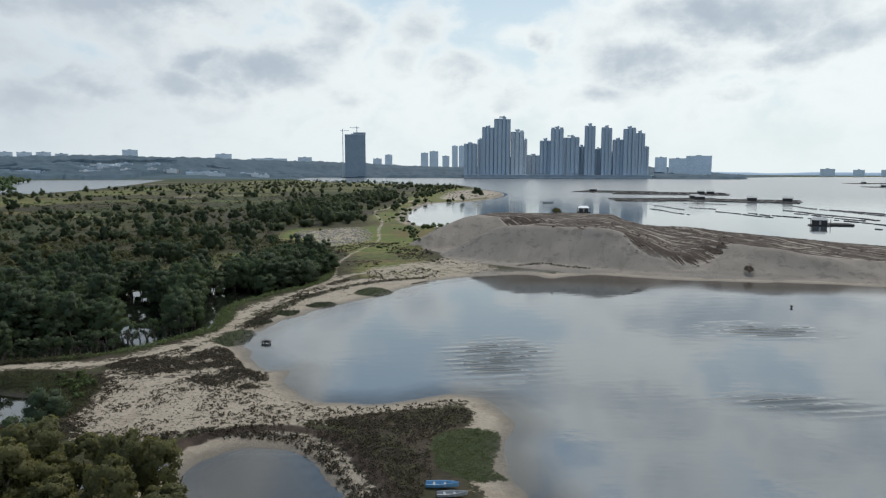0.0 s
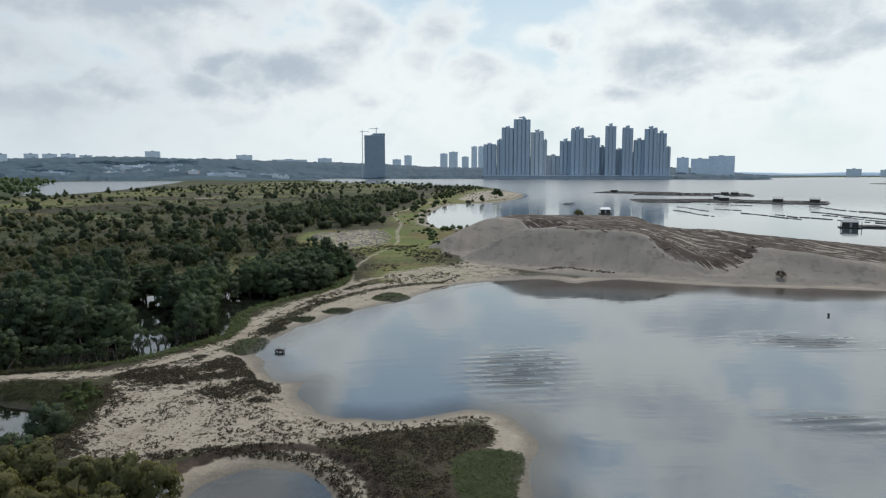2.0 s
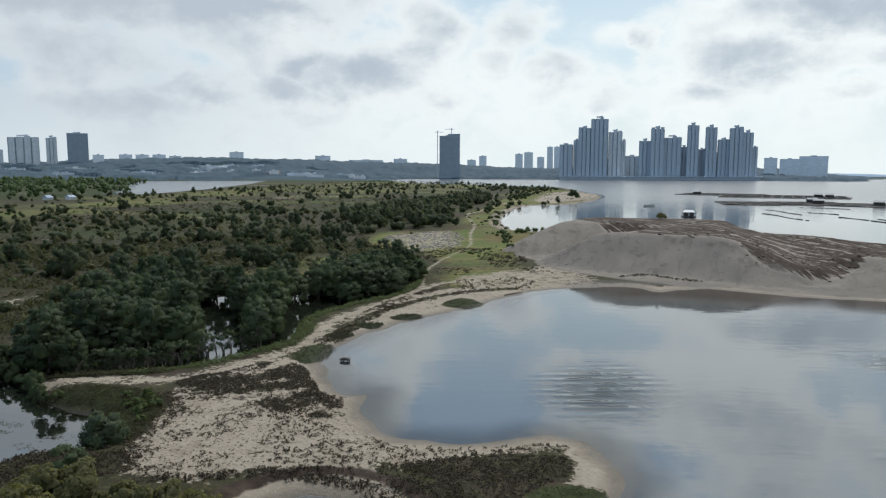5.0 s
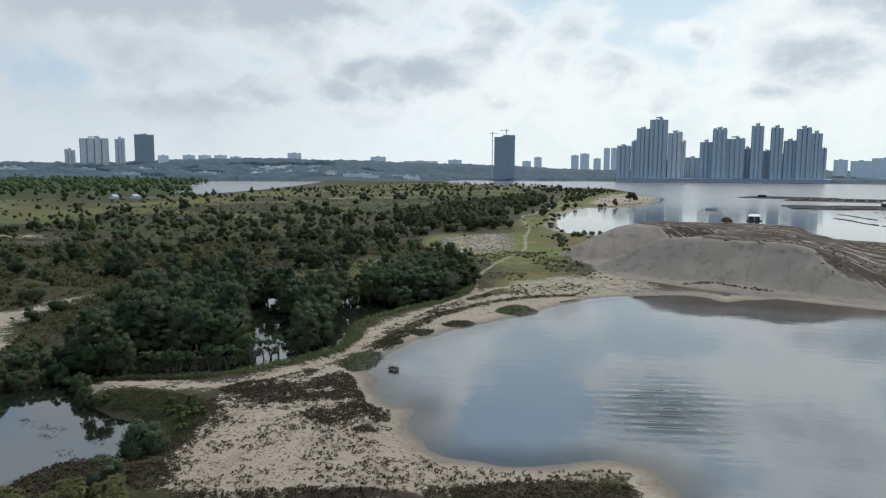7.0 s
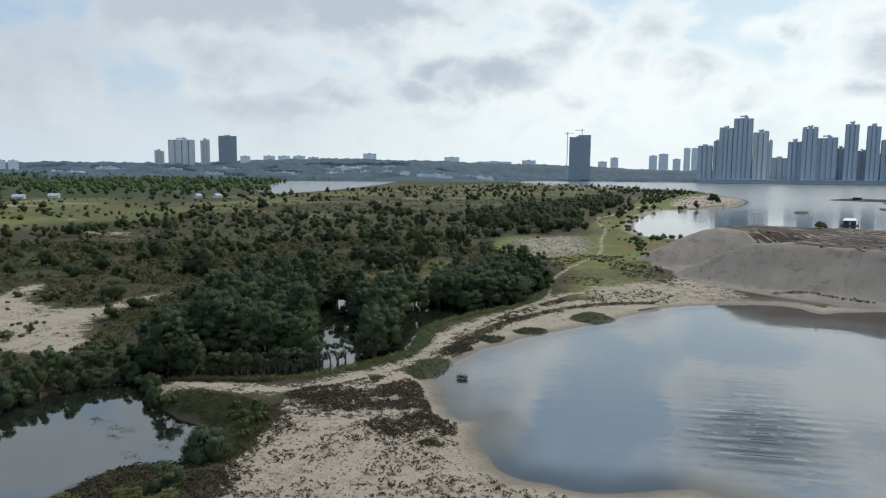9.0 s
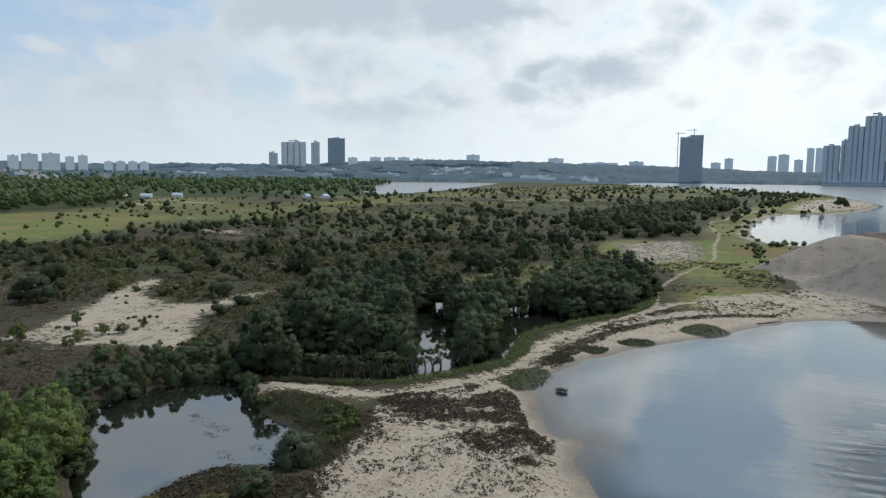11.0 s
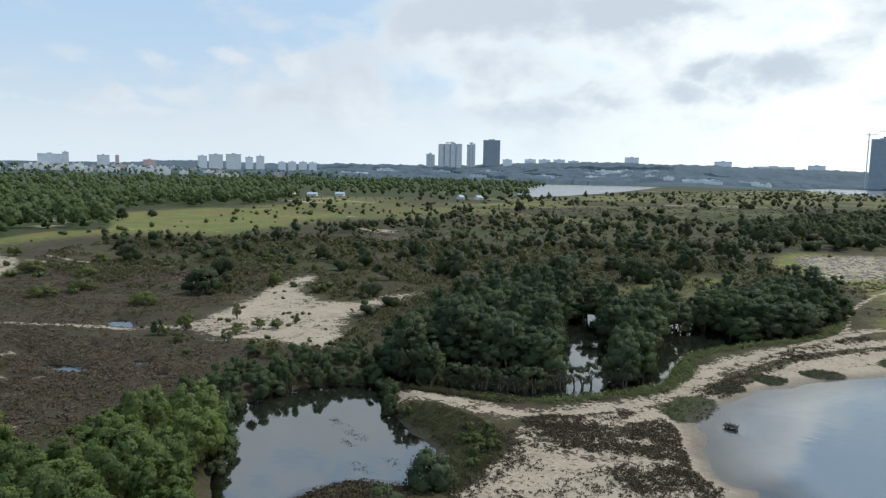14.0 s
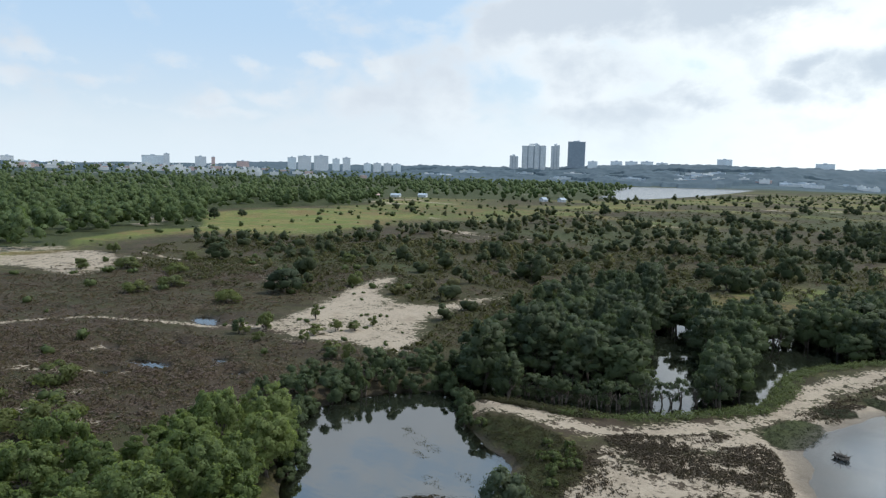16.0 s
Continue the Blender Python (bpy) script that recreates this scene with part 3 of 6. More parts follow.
ISLETS = [smooth_line(p) for p in (
    [(-53.6, 93), (-54.2, 98.5), (-52.4, 101), (-50, 100), (-48.6, 94), (-49.5, 90.4), (-52, 91)],
    [(-53.2, 114.8), (-51, 118), (-48.8, 117.5), (-49.6, 113.4)], [(-49.8, 122.8), (-47.5, 127.6), (-44.6, 126.6), (-46.6, 122.6)],
    [(-44.2, 138), (-42.2, 145.5), (-36.8, 143), (-38.6, 137)], [(-54, 106), (-52, 109.5), (-50.6, 108), (-52, 105)])]


HEAP = smooth_line([(-37, 205), (-28, 197), (-14, 191), (0, 190.5), (12, 187), (24, 182.5), (52, 179), (70, 179), (95, 177), (130, 184), (158, 200), (140, 228), (108, 256), (60, 290), (20, 303), (-14, 297), (-16, 262), (-20, 240), (-28, 220)])
REAR_HEAP = smooth_line([(-53, 221), (-40, 223), (-27, 232), (-12, 237), (10, 234), (32, 246), (38, 288), (12, 305), (-10, 305), (-32, 304), (-45, 282), (-53, 250)])


def dune_height(px, py):
    """The spoil heap: a steep sand face to the south with a sharp crest, a lower heap behind to the west, a plateau falling off to the east."""
    wobble = 3.0 * (value_noise(px, py, 21, 5) - 0.5) + 1.2 * (value_noise(px, py, 6, 8) - 0.5)
    d = inside(px, py, HEAP)
    edge = d + wobble * ramp(d, 0, 8)
    east = ramp(px, 14, 36)
    crest = 9.4 * (1 - 0.55 * ramp(px, 40, 125))
    steep = np.clip((edge - 0.5) / 15.0, 0, 1) * 0.97 + 0.03 * ramp(d, 16, 60)
    slope = 0.42 * np.clip((edge - 0.5) / 12.0, 0, 1) + 0.58 * ramp(d, 11, 84)
    front = crest * (steep * (1 - east) + slope * east)
    e = inside(px, py, REAR_HEAP)
    rear = 9.2 * np.clip((e + 0.7 * wobble - 0.5) / 17.0, 0, 1) ** 0.9
    h = np.maximum(front, rear)
    def lip(line, wide, tall):
        return tall * np.exp(-(inside(px, py, smooth_line(line, False), False) / wide) ** 2)
    h = h + lip([(46, 203), (54, 197), (64, 189), (72, 186)], 4.6, 2.0) - lip([(34, 186), (40, 190), (44, 195)], 4.0, 1.6) * ramp(d, 0, 6)
    h = h + lip([(-12, 207), (2, 206), (14, 203)], 2.2, 0.5)
    rough = value_noise(px * 0.9 + py * 0.42, px * 0.42 - py * 0.2, 4, 7) - 0.5
    return np.maximum(h, 0) + ramp(d, 15, 28) * 0.9 * rough


def ground_height(px, py):
    """Height of the land over the water, and below it of the bed."""
    jitter = 1.6 * (value_noise(px, py, 5.0, 1) - 0.5) + 0.7 * (value_noise(px, py, 1.7, 2) - 0.5)
    d = inside(px, py, LAND) + jitter
    rise = np.where(d > 0, 0.9 * (1 - np.exp(-np.maximum(d, 0) / 7.0)), np.maximum(0.11 * d, -2.2))
    h = rise + ramp(d, 3, 30) * (0.9 * (value_noise(px, py, 38, 3) - 0.4) + 0.35 * (value_noise(px, py, 7, 4) - 0.5))
    for edge, low, bank in ((POND, -1.6, 2.0), (FLOOD, -0.6, 2.5), (BACKPOOL, -0.6, 1.6)):
        e = -inside(px, py, edge) + jitter * 0.5
        h = np.minimum(h, np.where(e < 0, np.maximum(e * 0.5, low), e * (1.0 / bank)))
    # the pool lies below a small eroded bank
    e = -inside(px, py, POOL) + jitter * 0.4
    h = np.minimum(h, np.where(e < 0, np.maximum(e * 0.3, -1.2), e * 0.10 + 0.95 * ramp(e, 3.4, 4.3) + np.maximum(e - 4.3, 0) * 0.3))
    for cx, cy, rx, ry in PUDDLES:
        q = np.hypot((px - cx) / rx, (py - cy) / ry) + 0.5 * jitter + 0.5 * (value_noise(px, py, 1.2, 12) - 0.5)
        h = np.minimum(h, -0.12 + 1.2 * np.maximum(q - 0.75, 0) + 3 * np.maximum(q - 1.6, 0))
    h = np.minimum(h, np.maximum(-inside(px, py, LAKE) * 0.06, -2.0))
    h = h + np.where(d > 0, dune_height(px, py), 0)
    # wooded ridges inland of the far shore
    r = ramp(d, 10, 500) * ramp(py + 0.55 * np.abs(px) * (px < 0), 2150, 2900)
    h = h + r * (23 + 34 * ramp(-px, 300, 1700) * (1 - ramp(-px, 1750, 2600)) * (0.45 + 0.8 * value_noise(px, py, 420, 9)) + 10 * value_noise(px, py, 160, 10))
    h = h - (h - 1.0) * (h > 1.0) * ramp(px, 520, 760) * (py > 1800)
    west = ramp(-px, 1500, 2000) * (1 - ramp(py, 1300, 1700))
    return h + west * (13 + 10 * value_noise(px, py, 500, 11))


def graded(lo, a, b, hi, cell, g0, g1):
    """Grid lines: even between a and b, widening outwards."""
    def out(span, g):
        vals, s, at = [], cell, 0.0
        while at < span:
            s *= g
            at += s
            vals.append(min(at, span))
        return np.array(vals)
    left, right = out(a - lo, g0), out(hi - b, g1)
    return np.concatenate([(a - left)[::-1], np.arange(a, b + 1e-6, cell), b + right])


def sheet(xs, ys):
    px, py = np.meshgrid(xs, ys)
    px, py = px.ravel(), py.ravel()
    nx, ny = len(xs), len(ys)
    i = (np.arange(ny - 1)[:, None] * nx + np.arange(nx - 1)[None]).ravel()
    return px, py, np.stack([i, i + 1, i + nx + 1, i + nx], 1)


def put_attr(me, name, values):
    me.attributes.new(name, "FLOAT", "POINT").data.foreach_set("value", values.astype(np.float32))


def build_ground():
    xs = graded(-4500, -100, 20, 4500, 0.95, 1.027, 1.025)
    ys = graded(-4500, 40, 185, 4500, 0.95, 1.10, 1.023)
    px, py, quads = sheet(xs, ys)
    z = ground_height(px, py)
    me = quick_mesh("ground", np.stack([px, py, z], 1), quads, M_GROUND, True)
    dist = lambda poly, soft: ramp(inside(px, py, poly), -soft, soft)
    d = inside(px, py, LAND)
    beach = (1 - ramp(d, 1.5, 6.5)) * (py < 200)
    beach = np.maximum(beach, (1 - ramp(d, 4, 14)) * (py > 300) * 0.55)
    trod = inside(px, py, smooth_line(FOOTPATH, False), False)
    path = 1 - 0.5 * ramp(trod, 0.05, 0.5) - 0.5 * ramp(trod, 0.5, 1.3)
    path = np.maximum(path, 0.52 * (1 - ramp(trod, 1.0, 4.5)) * (px < -52))
    track = 1 - ramp(inside(px, py, smooth_line(TRACK, False), False), 0.1, 1.0 + 0.006 * np.maximum(py - 200, 0))
    streaks = np.maximum.reduce([1 - ramp(inside(px, py, smooth_line(s, False), False), 0.3, 2.0) for s in STREAKS])
    pool_rim = 1 - ramp(-inside(px, py, POOL), 3.2, 4.6)
    sand = np.maximum.reduce([beach, path, streaks * 0.66, track * 0.74, pool_rim * 0.9, dist(SAND_FRONT, 2.5) * 0.72, dist(SAND_PATCH, 4) * (0.52 + 0.36 * value_noise(px, py, 9, 36)), dist(SAND_WEST, 5) * 0.6, dist(SCREE, 8) * 0.56, dist(POINT, 14) * 0.8, dist(FOOT, 5) * 0.60, dist(VERGE, 1.5) * 0.72])
    wisps = ramp(value_noise(px, py * 2.2, 30, 21) * value_noise(px, py, 90, 22), 0.42, 0.66)
    sand = np.maximum(sand, wisps * 0.55 * (px < -115))
    for p, k in ((HEATH_FORK, 0.22), (HEATH_SPIT, 0.40), (GREEN_SPIT, 1.0), (REED, 1.0)):
        sand = sand * (1 - k * dist(p, 1.0))
    for p in ISLETS:
        sand = sand * (1 - dist(p, 0.6))
    sand = sand * (1 - 0.55 * (1 - ramp(inside(px, py, smooth_line(BERM, False), False), 0.8, 1.8)))
    bank = (1 - ramp(-inside(px, py, FLOOD), 1.6, 3.0)) * (-inside(px, py, FLOOD) > -1)
    sand = sand * (1 - bank * (path < 0.5))
    grass = np.maximum(dist(ISTHMUS, 10) * (0.50 + 0.36 * value_noise(px, py, 24, 27)), dist(MEADOW, 30) * (0.26 + 0.55 * value_noise(px, py, 55, 26) + 0.16 * (px < -200) * (1 - ramp(py, 140, 260))))
    grass = np.maximum(grass, 0.30 * ramp(value_noise(px, py, 60, 24), 0.45, 0.75))
    grass = np.maximum(grass, ramp(py + 0.35 * np.abs(px), 230, 420) * (0.16 + 0.42 * ramp(value_noise(px, py, 45, 25), 0.3, 0.8)))
    grass = np.maximum(grass, dist(smooth_line([(-92, 132), (-82, 142), (-82, 166), (-96, 200), (-116, 190), (-110, 150)]), 10) * (0.42 + 0.36 * value_noise(px, py, 12, 28)))
    green = np.maximum.reduce([dist(GREEN_SPIT, 0.5), dist(REED, 1.0) * 0.7, bank * 0.9] + [dist(p, 0.5) * 0.9 for p in ISLETS])
    sward = ramp(np.hypot(px, py), 130, 200) * (px < -60) * (py > 60) * (0.18 + 0.5 * value_noise(px, py, 30, 29))
    green = np.maximum(green, sward * (1 - dist(MEADOW, 30)) * (1 - dist(ISTHMUS, 10)) * (1 - dist(SCREE, 6)))
    green = np.maximum(green, dist(FOREST, 8) * 0.9)
    green = np.maximum(green, ramp(py + 0.4 * np.abs(px), 1500, 2100))
    # where the ground takes the haze-blue woodland colour
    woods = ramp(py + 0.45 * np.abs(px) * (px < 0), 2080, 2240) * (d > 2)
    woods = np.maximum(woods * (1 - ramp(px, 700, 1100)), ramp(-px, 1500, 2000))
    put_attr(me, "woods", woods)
    put_attr(me, "sand", sand)
    put_attr(me, "grass", grass)
    put_attr(me, "green", green)
    spoil = dist(smooth_line([(-53, 258), (-48, 226), (-38, 212), (-36, 203), (-28, 192), (-12, 184), (0, 180), (30, 170), (95, 164), (180, 190), (160, 235), (60, 304), (-28, 312)]), 4.0)
    put_attr(me, "dune", np.maximum(ramp(dune_height(px, py), 0.6, 2.0), spoil) * (1 - (1 - ramp(d, 1.6, 3.0)) * (px > -4)))
    put_attr(me, "furrow", dist(PLATEAU, 3) * 1.45 - 0.62)
    mud = dist(smooth_line([(-22, 169), (-6, 177), (4, 177.5), (14, 181), (10, 184), (-4, 183), (-18, 179)]), 3.0)
    # second outline: a darker, glossier patch at the heap's foot and gully
    mud = np.maximum(mud, 0.9 * dist(smooth_line([(33, 178), (38, 176.5), (52, 176.5), (64, 178.5), (58, 180.5), (44, 180), (37, 182), (29, 192), (25, 191)]), 1.8))
    # a dark line along the pool's eroded bank
    e = -inside(px, py, POOL)
    put_attr(me, "scarp", (1 - ramp(np.abs(e - 4.1), 0.35, 1.1)) * (py > 42))
    put_attr(me, "wet", np.maximum((1 - ramp(z, 0.04, 0.30)) * (z > -3), mud * 0.9))
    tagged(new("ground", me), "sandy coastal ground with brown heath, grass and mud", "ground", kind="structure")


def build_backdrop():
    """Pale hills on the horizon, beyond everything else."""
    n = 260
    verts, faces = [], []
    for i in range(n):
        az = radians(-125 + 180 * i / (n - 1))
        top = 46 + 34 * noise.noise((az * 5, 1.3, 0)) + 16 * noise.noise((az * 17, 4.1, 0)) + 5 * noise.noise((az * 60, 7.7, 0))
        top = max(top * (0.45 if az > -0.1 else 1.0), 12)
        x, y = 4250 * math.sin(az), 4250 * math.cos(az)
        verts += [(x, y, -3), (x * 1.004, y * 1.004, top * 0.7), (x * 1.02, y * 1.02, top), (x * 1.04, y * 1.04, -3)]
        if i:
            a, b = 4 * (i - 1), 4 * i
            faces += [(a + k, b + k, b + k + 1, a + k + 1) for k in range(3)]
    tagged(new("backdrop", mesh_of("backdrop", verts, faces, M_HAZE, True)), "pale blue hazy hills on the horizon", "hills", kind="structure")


def build_water():
    xs = graded(-4500, -95, 60, 4500, 2.0, 1.06, 1.06)
    ys = graded(-4500, 30, 190, 4500, 2.0, 1.12, 1.05)
    px, py, quads = sheet(xs, ys)
    me = quick_mesh("water", np.stack([px, py, np.zeros_like(px)], 1), quads, M_WATER, True)
    put_attr(me, "depth", np.maximum(-ground_height(px, py), 0))
    gust = np.zeros_like(px)
    for cx, cy, rx, ry in ((-8, 92, 11, 17), (38, 118, 16, 9), (30, 78, 12, 6)):
        gust = np.maximum(gust, 1 - ramp(np.hypot((px - cx) / rx, (py - cy) / ry), 0.25, 1.0))
    gust = np.maximum(gust, 0.25 * ramp(py, 300, 700))
    swell = np.maximum(ramp(py, 320, 850), ramp(-px, 300, 600))
    put_attr(me, "swell", swell)
    put_attr(me, "gust", gust)
    # water made browner and duller below the spoil heap and in the pool
    d = -inside(px, py, smooth_line([(-26, 164), (-12, 172), (4, 175), (28, 173), (64, 172), (100, 170), (140, 176)], False), False)
    put_attr(me, "silt", np.maximum(ramp(d, -22, -7) * ramp(px, -26, -8) * (py < 182), 0.62 * ramp(inside(px, py, POOL), -1, 1)))
    put_attr(me, "peat", np.maximum.reduce([ramp(inside(px, py, p), -5, -1) for p in (POND, FLOOD, BACKPOOL)] + [0.7 * ramp(inside(px, py, POOL), -3, 0)]) * ((px < -50) | (py < 56)))
    tagged(new("water", me), "calm grey estuary water mirroring the clouds", "water", kind="structure")


build_ground()
build_water()
build_backdrop()


# ---- plants ----
def leaf_sprays(rng, centres, normals, size):
    """Small three-cornered leaf sprays facing roughly outwards."""
    n = len(centres)
    nrm = normals + rng.normal(0, 0.5, (n, 3))
    nrm /= np.linalg.norm(nrm, axis=1, keepdims=True) + 1e-9
    side = np.cross(nrm, rng.normal(0, 1, (n, 3)))
    side /= np.linalg.norm(side, axis=1, keepdims=True) + 1e-9
    over = np.cross(nrm, side)
    s = size * rng.uniform(0.6, 1.4, (n, 1))
    a, b = side * s, over * s * rng.uniform(0.7, 1.2, (n, 1))
    v = np.stack([centres - a - b * 0.5, centres + a - b * 0.5, centres + b + a * rng.uniform(-0.5, 0.5, (n, 1))], 1)
    soft = normals + nrm * 0.3
    soft /= np.linalg.norm(soft, axis=1, keepdims=True) + 1e-9
    return v.reshape(-1, 3), np.arange(3 * n).reshape(-1, 3), np.repeat(soft, 3, 0)


def ball_arrays():
    bm = bmesh.new()
    bmesh.ops.create_icosphere(bm, subdivisions=1, radius=1.0)
    v = np.array([tuple(q.co) for q in bm.verts])
    f = np.array([[q.index for q in p.verts] for p in bm.faces])
    bm.free()
    return v, f


BALL_V, BALL_F = ball_arrays()


def crown_arrays(seed, leaves, lobes, radius, height, base, size, flat=0.85, core=0.84, lump=(0.22, 0.42), peak=0.5):
    """A crown of many lumps: a dim inner mass under a ragged shell of leaf sprays, rounded as a whole. Corners, faces and soft normals."""
    rng = np.random.RandomState(seed)
    cs, ns, cv, cf, cn = [], [], [], [], []
    share = max(3, leaves // lobes)
    heart, reach = np.array([0, 0, base + height * 0.42]), np.array([radius, radius, height * 0.55])
    for i in range(lobes):
        ang = rng.uniform(0, 2 * math.pi)
        up = rng.rand() ** 0.85
        wide = radius * (1 - lump[0]) * math.sqrt(max(0.0, 1 - (abs(up - 0.30) / 0.88) ** (2 - peak)))
        off = wide * rng.uniform(0.35, 1.0) ** 0.6
        r = radius * rng.uniform(*lump) * (1.1 - 0.4 * up)
        c = np.array([off * math.cos(ang), off * math.sin(ang), base + r * 0.6 + up * (height - 1.4 * r)])
        w = rng.normal(0, 1, (share, 3))
        w[:, 2] = np.abs(w[:, 2]) * 1.1 - 0.7
        w /= np.linalg.norm(w, axis=1, keepdims=True)
        at = c + w * r * np.array([1, 1, flat]) * rng.uniform(0.82, 1.16, (share, 1))
        cs.append(at)
        ns.append(0.5 * w + 0.7 * (at - heart) / reach)
        if core:
            ball = c + BALL_V * r * core * np.array([1, 1, flat]) * rng.uniform(0.75, 1.2, (len(BALL_V), 1))
            cf.append(BALL_F + len(BALL_V) * len(cv))
            cv.append(ball)
            cn.append(0.4 * BALL_V + 0.7 * (ball - heart) / reach)
    cs, ns = np.vstack(cs), np.vstack(ns)
    cs[:, 2] = np.maximum(cs[:, 2], base * 0.6)
    v, f, n = leaf_sprays(rng, cs, ns, size)
    if core:
        f = np.vstack([f, np.vstack(cf) + len(v)])
        v, n = np.vstack([v] + cv), np.vstack([n] + cn)
    return v, f, n / (np.linalg.norm(n, axis=1, keepdims=True) + 1e-9)


def tube(verts, faces, a, b, ra, rb, sides=6):
    """A tapered limb from a to b."""
    a, b = Vector(a), Vector(b)
    q = (b - a).to_track_quat("Z", "Y")
    start = len(verts)
    for p, r in ((a, ra), (b, rb)):
        for i in range(sides):
            t = 2 * math.pi * i / sides
            verts.append(p + q @ Vector((r * math.cos(t), r * math.sin(t), 0)))
    for i in range(sides):
        j = (i + 1) % sides
        faces.append((start + i, start + j, start + sides + j, start + sides + i))
    faces.append(tuple(start + sides + i for i in range(sides)))


def trunk_mesh(seed, height, radius, spread, stems=1):
    """Leaning tapered stems with forking limbs."""
    rng = random.Random(seed)
    verts, faces = [], []
    for s in range(stems):
        at = Vector((rng.uniform(-0.4, 0.4) * (stems > 1), rng.uniform(-0.4, 0.4) * (stems > 1), -0.5))
        lean = Vector((rng.uniform(-0.25, 0.25), rng.uniform(-0.25, 0.25), 1))
        mid, top = at + lean * (height * 0.45 + 0.5), at + lean * (height * 0.8 + 0.5)
        tube(verts, faces, at, mid, radius, radius * 0.7)
        tube(verts, faces, mid, top, radius * 0.7, radius * 0.25)
        for k in range(4):
            t = 2 * math.pi * (k + rng.random()) / 4
            p = at.lerp(top, rng.uniform(0.45, 0.8))
            tube(verts, faces, p, p + Vector((math.cos(t) * spread * 0.7, math.sin(t) * spread * 0.7, height * 0.22)), radius * 0.35, radius * 0.12, 5)
    return mesh_of("trunk", verts, faces, M_BARK, True)


def tree_thing(name, label, seed, leaves, lobes, radius, height, base, size, mat, stems=1, group="", core=0.82, lump=(0.20, 0.40)):
    """One tree standing at the origin: an empty with a trunk and a crown."""
    root = tagged(new(name), label, "tree" if "tree" in name else "shrub", group)
    v, f, nv = crown_arrays(seed, leaves, lobes, radius, height, base, size, 0.85, core, lump)
    crown = new("crown", quick_mesh("crown", v, f, mat, True, nv))
    trunk = new("trunk", trunk_mesh(seed, base + height * 0.6, 0.05 + 0.022 * height, radius * 0.8, stems))
    crown.parent = trunk.parent = root
    return root


def upward(arrays, share=0.7):
    """Low growth seen as one soft carpet: its normals lean towards the sky."""
    v, f, nv = arrays
    nv = nv * (1 - share) + np.array([0, 0, share])
    return v, f, nv / np.linalg.norm(nv, axis=1, keepdims=True)


class Patch:
    """Collects many plants into the arrays of one mesh."""

    def __init__(self, kinds):
        self.kinds, self.vs, self.fs, self.ns, self.n = kinds, [], [], [], 0

    def scatter(self, rng, xy, lo, hi, sink=0.1, tall=(0.85, 1.25)):
        if not len(xy):
            return
        z = ground_height(xy[:, 0], xy[:, 1])
        which = rng.randint(len(self.kinds), size=len(xy))
        for i, (v, f, nv) in enumerate(self.kinds):
            pick = which == i
            m = int(pick.sum())
            if not m:
                continue
            s = rng.uniform(lo, hi, m)
            a = rng.uniform(0, 2 * math.pi, m)
            h = s * rng.uniform(*tall, m)
            c, d = np.cos(a) * s, np.sin(a) * s
            x = c[:, None] * v[None, :, 0] - d[:, None] * v[None, :, 1] + xy[pick, 0, None]
            y = d[:, None] * v[None, :, 0] + c[:, None] * v[None, :, 1] + xy[pick, 1, None]
            w = h[:, None] * v[None, :, 2] + np.maximum(z[pick, None], -0.4) - sink
            self.vs.append(np.stack([x, y, w], 2).reshape(-1, 3))
            ca, sa = np.cos(a)[:, None], np.sin(a)[:, None]
            self.ns.append(np.stack([ca * nv[None, :, 0] - sa * nv[None, :, 1], sa * nv[None, :, 0] + ca * nv[None, :, 1], np.repeat(nv[None, :, 2], m, 0)], 2).reshape(-1, 3))
            self.fs.append((f[None] + (np.arange(m) * len(v))[:, None, None] + self.n).reshape(-1, f.shape[1]))
            self.n += m * len(v)

    def done(self, name, mat, label, category):
        me = quick_mesh(name, np.vstack(self.vs), np.vstack(self.fs), mat, True, np.vstack(self.ns))
        return tagged(new(name, me), label, category, kind="stuff")


def spots(rng, poly, count, keep=None, gap=0.0):
    """Random places within an outline, at least gap apart."""
    lo, hi = poly.min(0), poly.max(0)
    out = np.empty((0, 2))
    for _ in range(40):
        p = rng.uniform(lo, hi, (count * 3, 2))
        ok = inside(p[:, 0], p[:, 1], poly) > 0
        if keep is not None:
            ok &= keep(p[:, 0], p[:, 1])
        p = p[ok]
        if gap:
            for q in p:
                if len(out) == 0 or np.min((out[:, 0] - q[0]) ** 2 + (out[:, 1] - q[1]) ** 2) > gap * gap:
                    out = np.vstack([out, q])
                    if len(out) >= count:
                        break
        else:
            out = np.vstack([out, p])
        if len(out) >= count:
            break
    return out[:count]


MANGROVE_WOOD = smooth_line([(-82, 73.5), (-72, 78.2), (-66, 84), (-62.8, 92), (-61.5, 101), (-66, 117), (-65, 131), (-60, 148), (-60, 168), (-66, 178), (-78, 176), (-80, 160), (-79, 146), (-84, 136), (-92, 130), (-104, 136), (-116, 134), (-114, 123), (-107, 108), (-101, 98), (-95, 88), (-89, 77)])
NEAR_WOOD = smooth_line([(-76, 20), (-77, 32), (-80, 40), (-77, 44.5), (-70, 43.2), (-67.5, 40.5), (-63.5, 37.5), (-58, 35), (-55, 32), (-55, 26), (-58, 16), (-72, 12)])
FRONT_WOOD = smooth_line([(-46, 39), (-41, 40.5), (-36, 37), (-32, 37), (-28, 38.5), (-26, 35), (-28, 31), (-36, 29), (-46, 32)])
MARGIN = smooth_line([(-84, 46), (-86.5, 50), (-88, 55), (-89, 60), (-87.6, 66), (-85, 71.5), (-88, 78), (-94, 76), (-95, 66), (-95, 56), (-91, 46)])
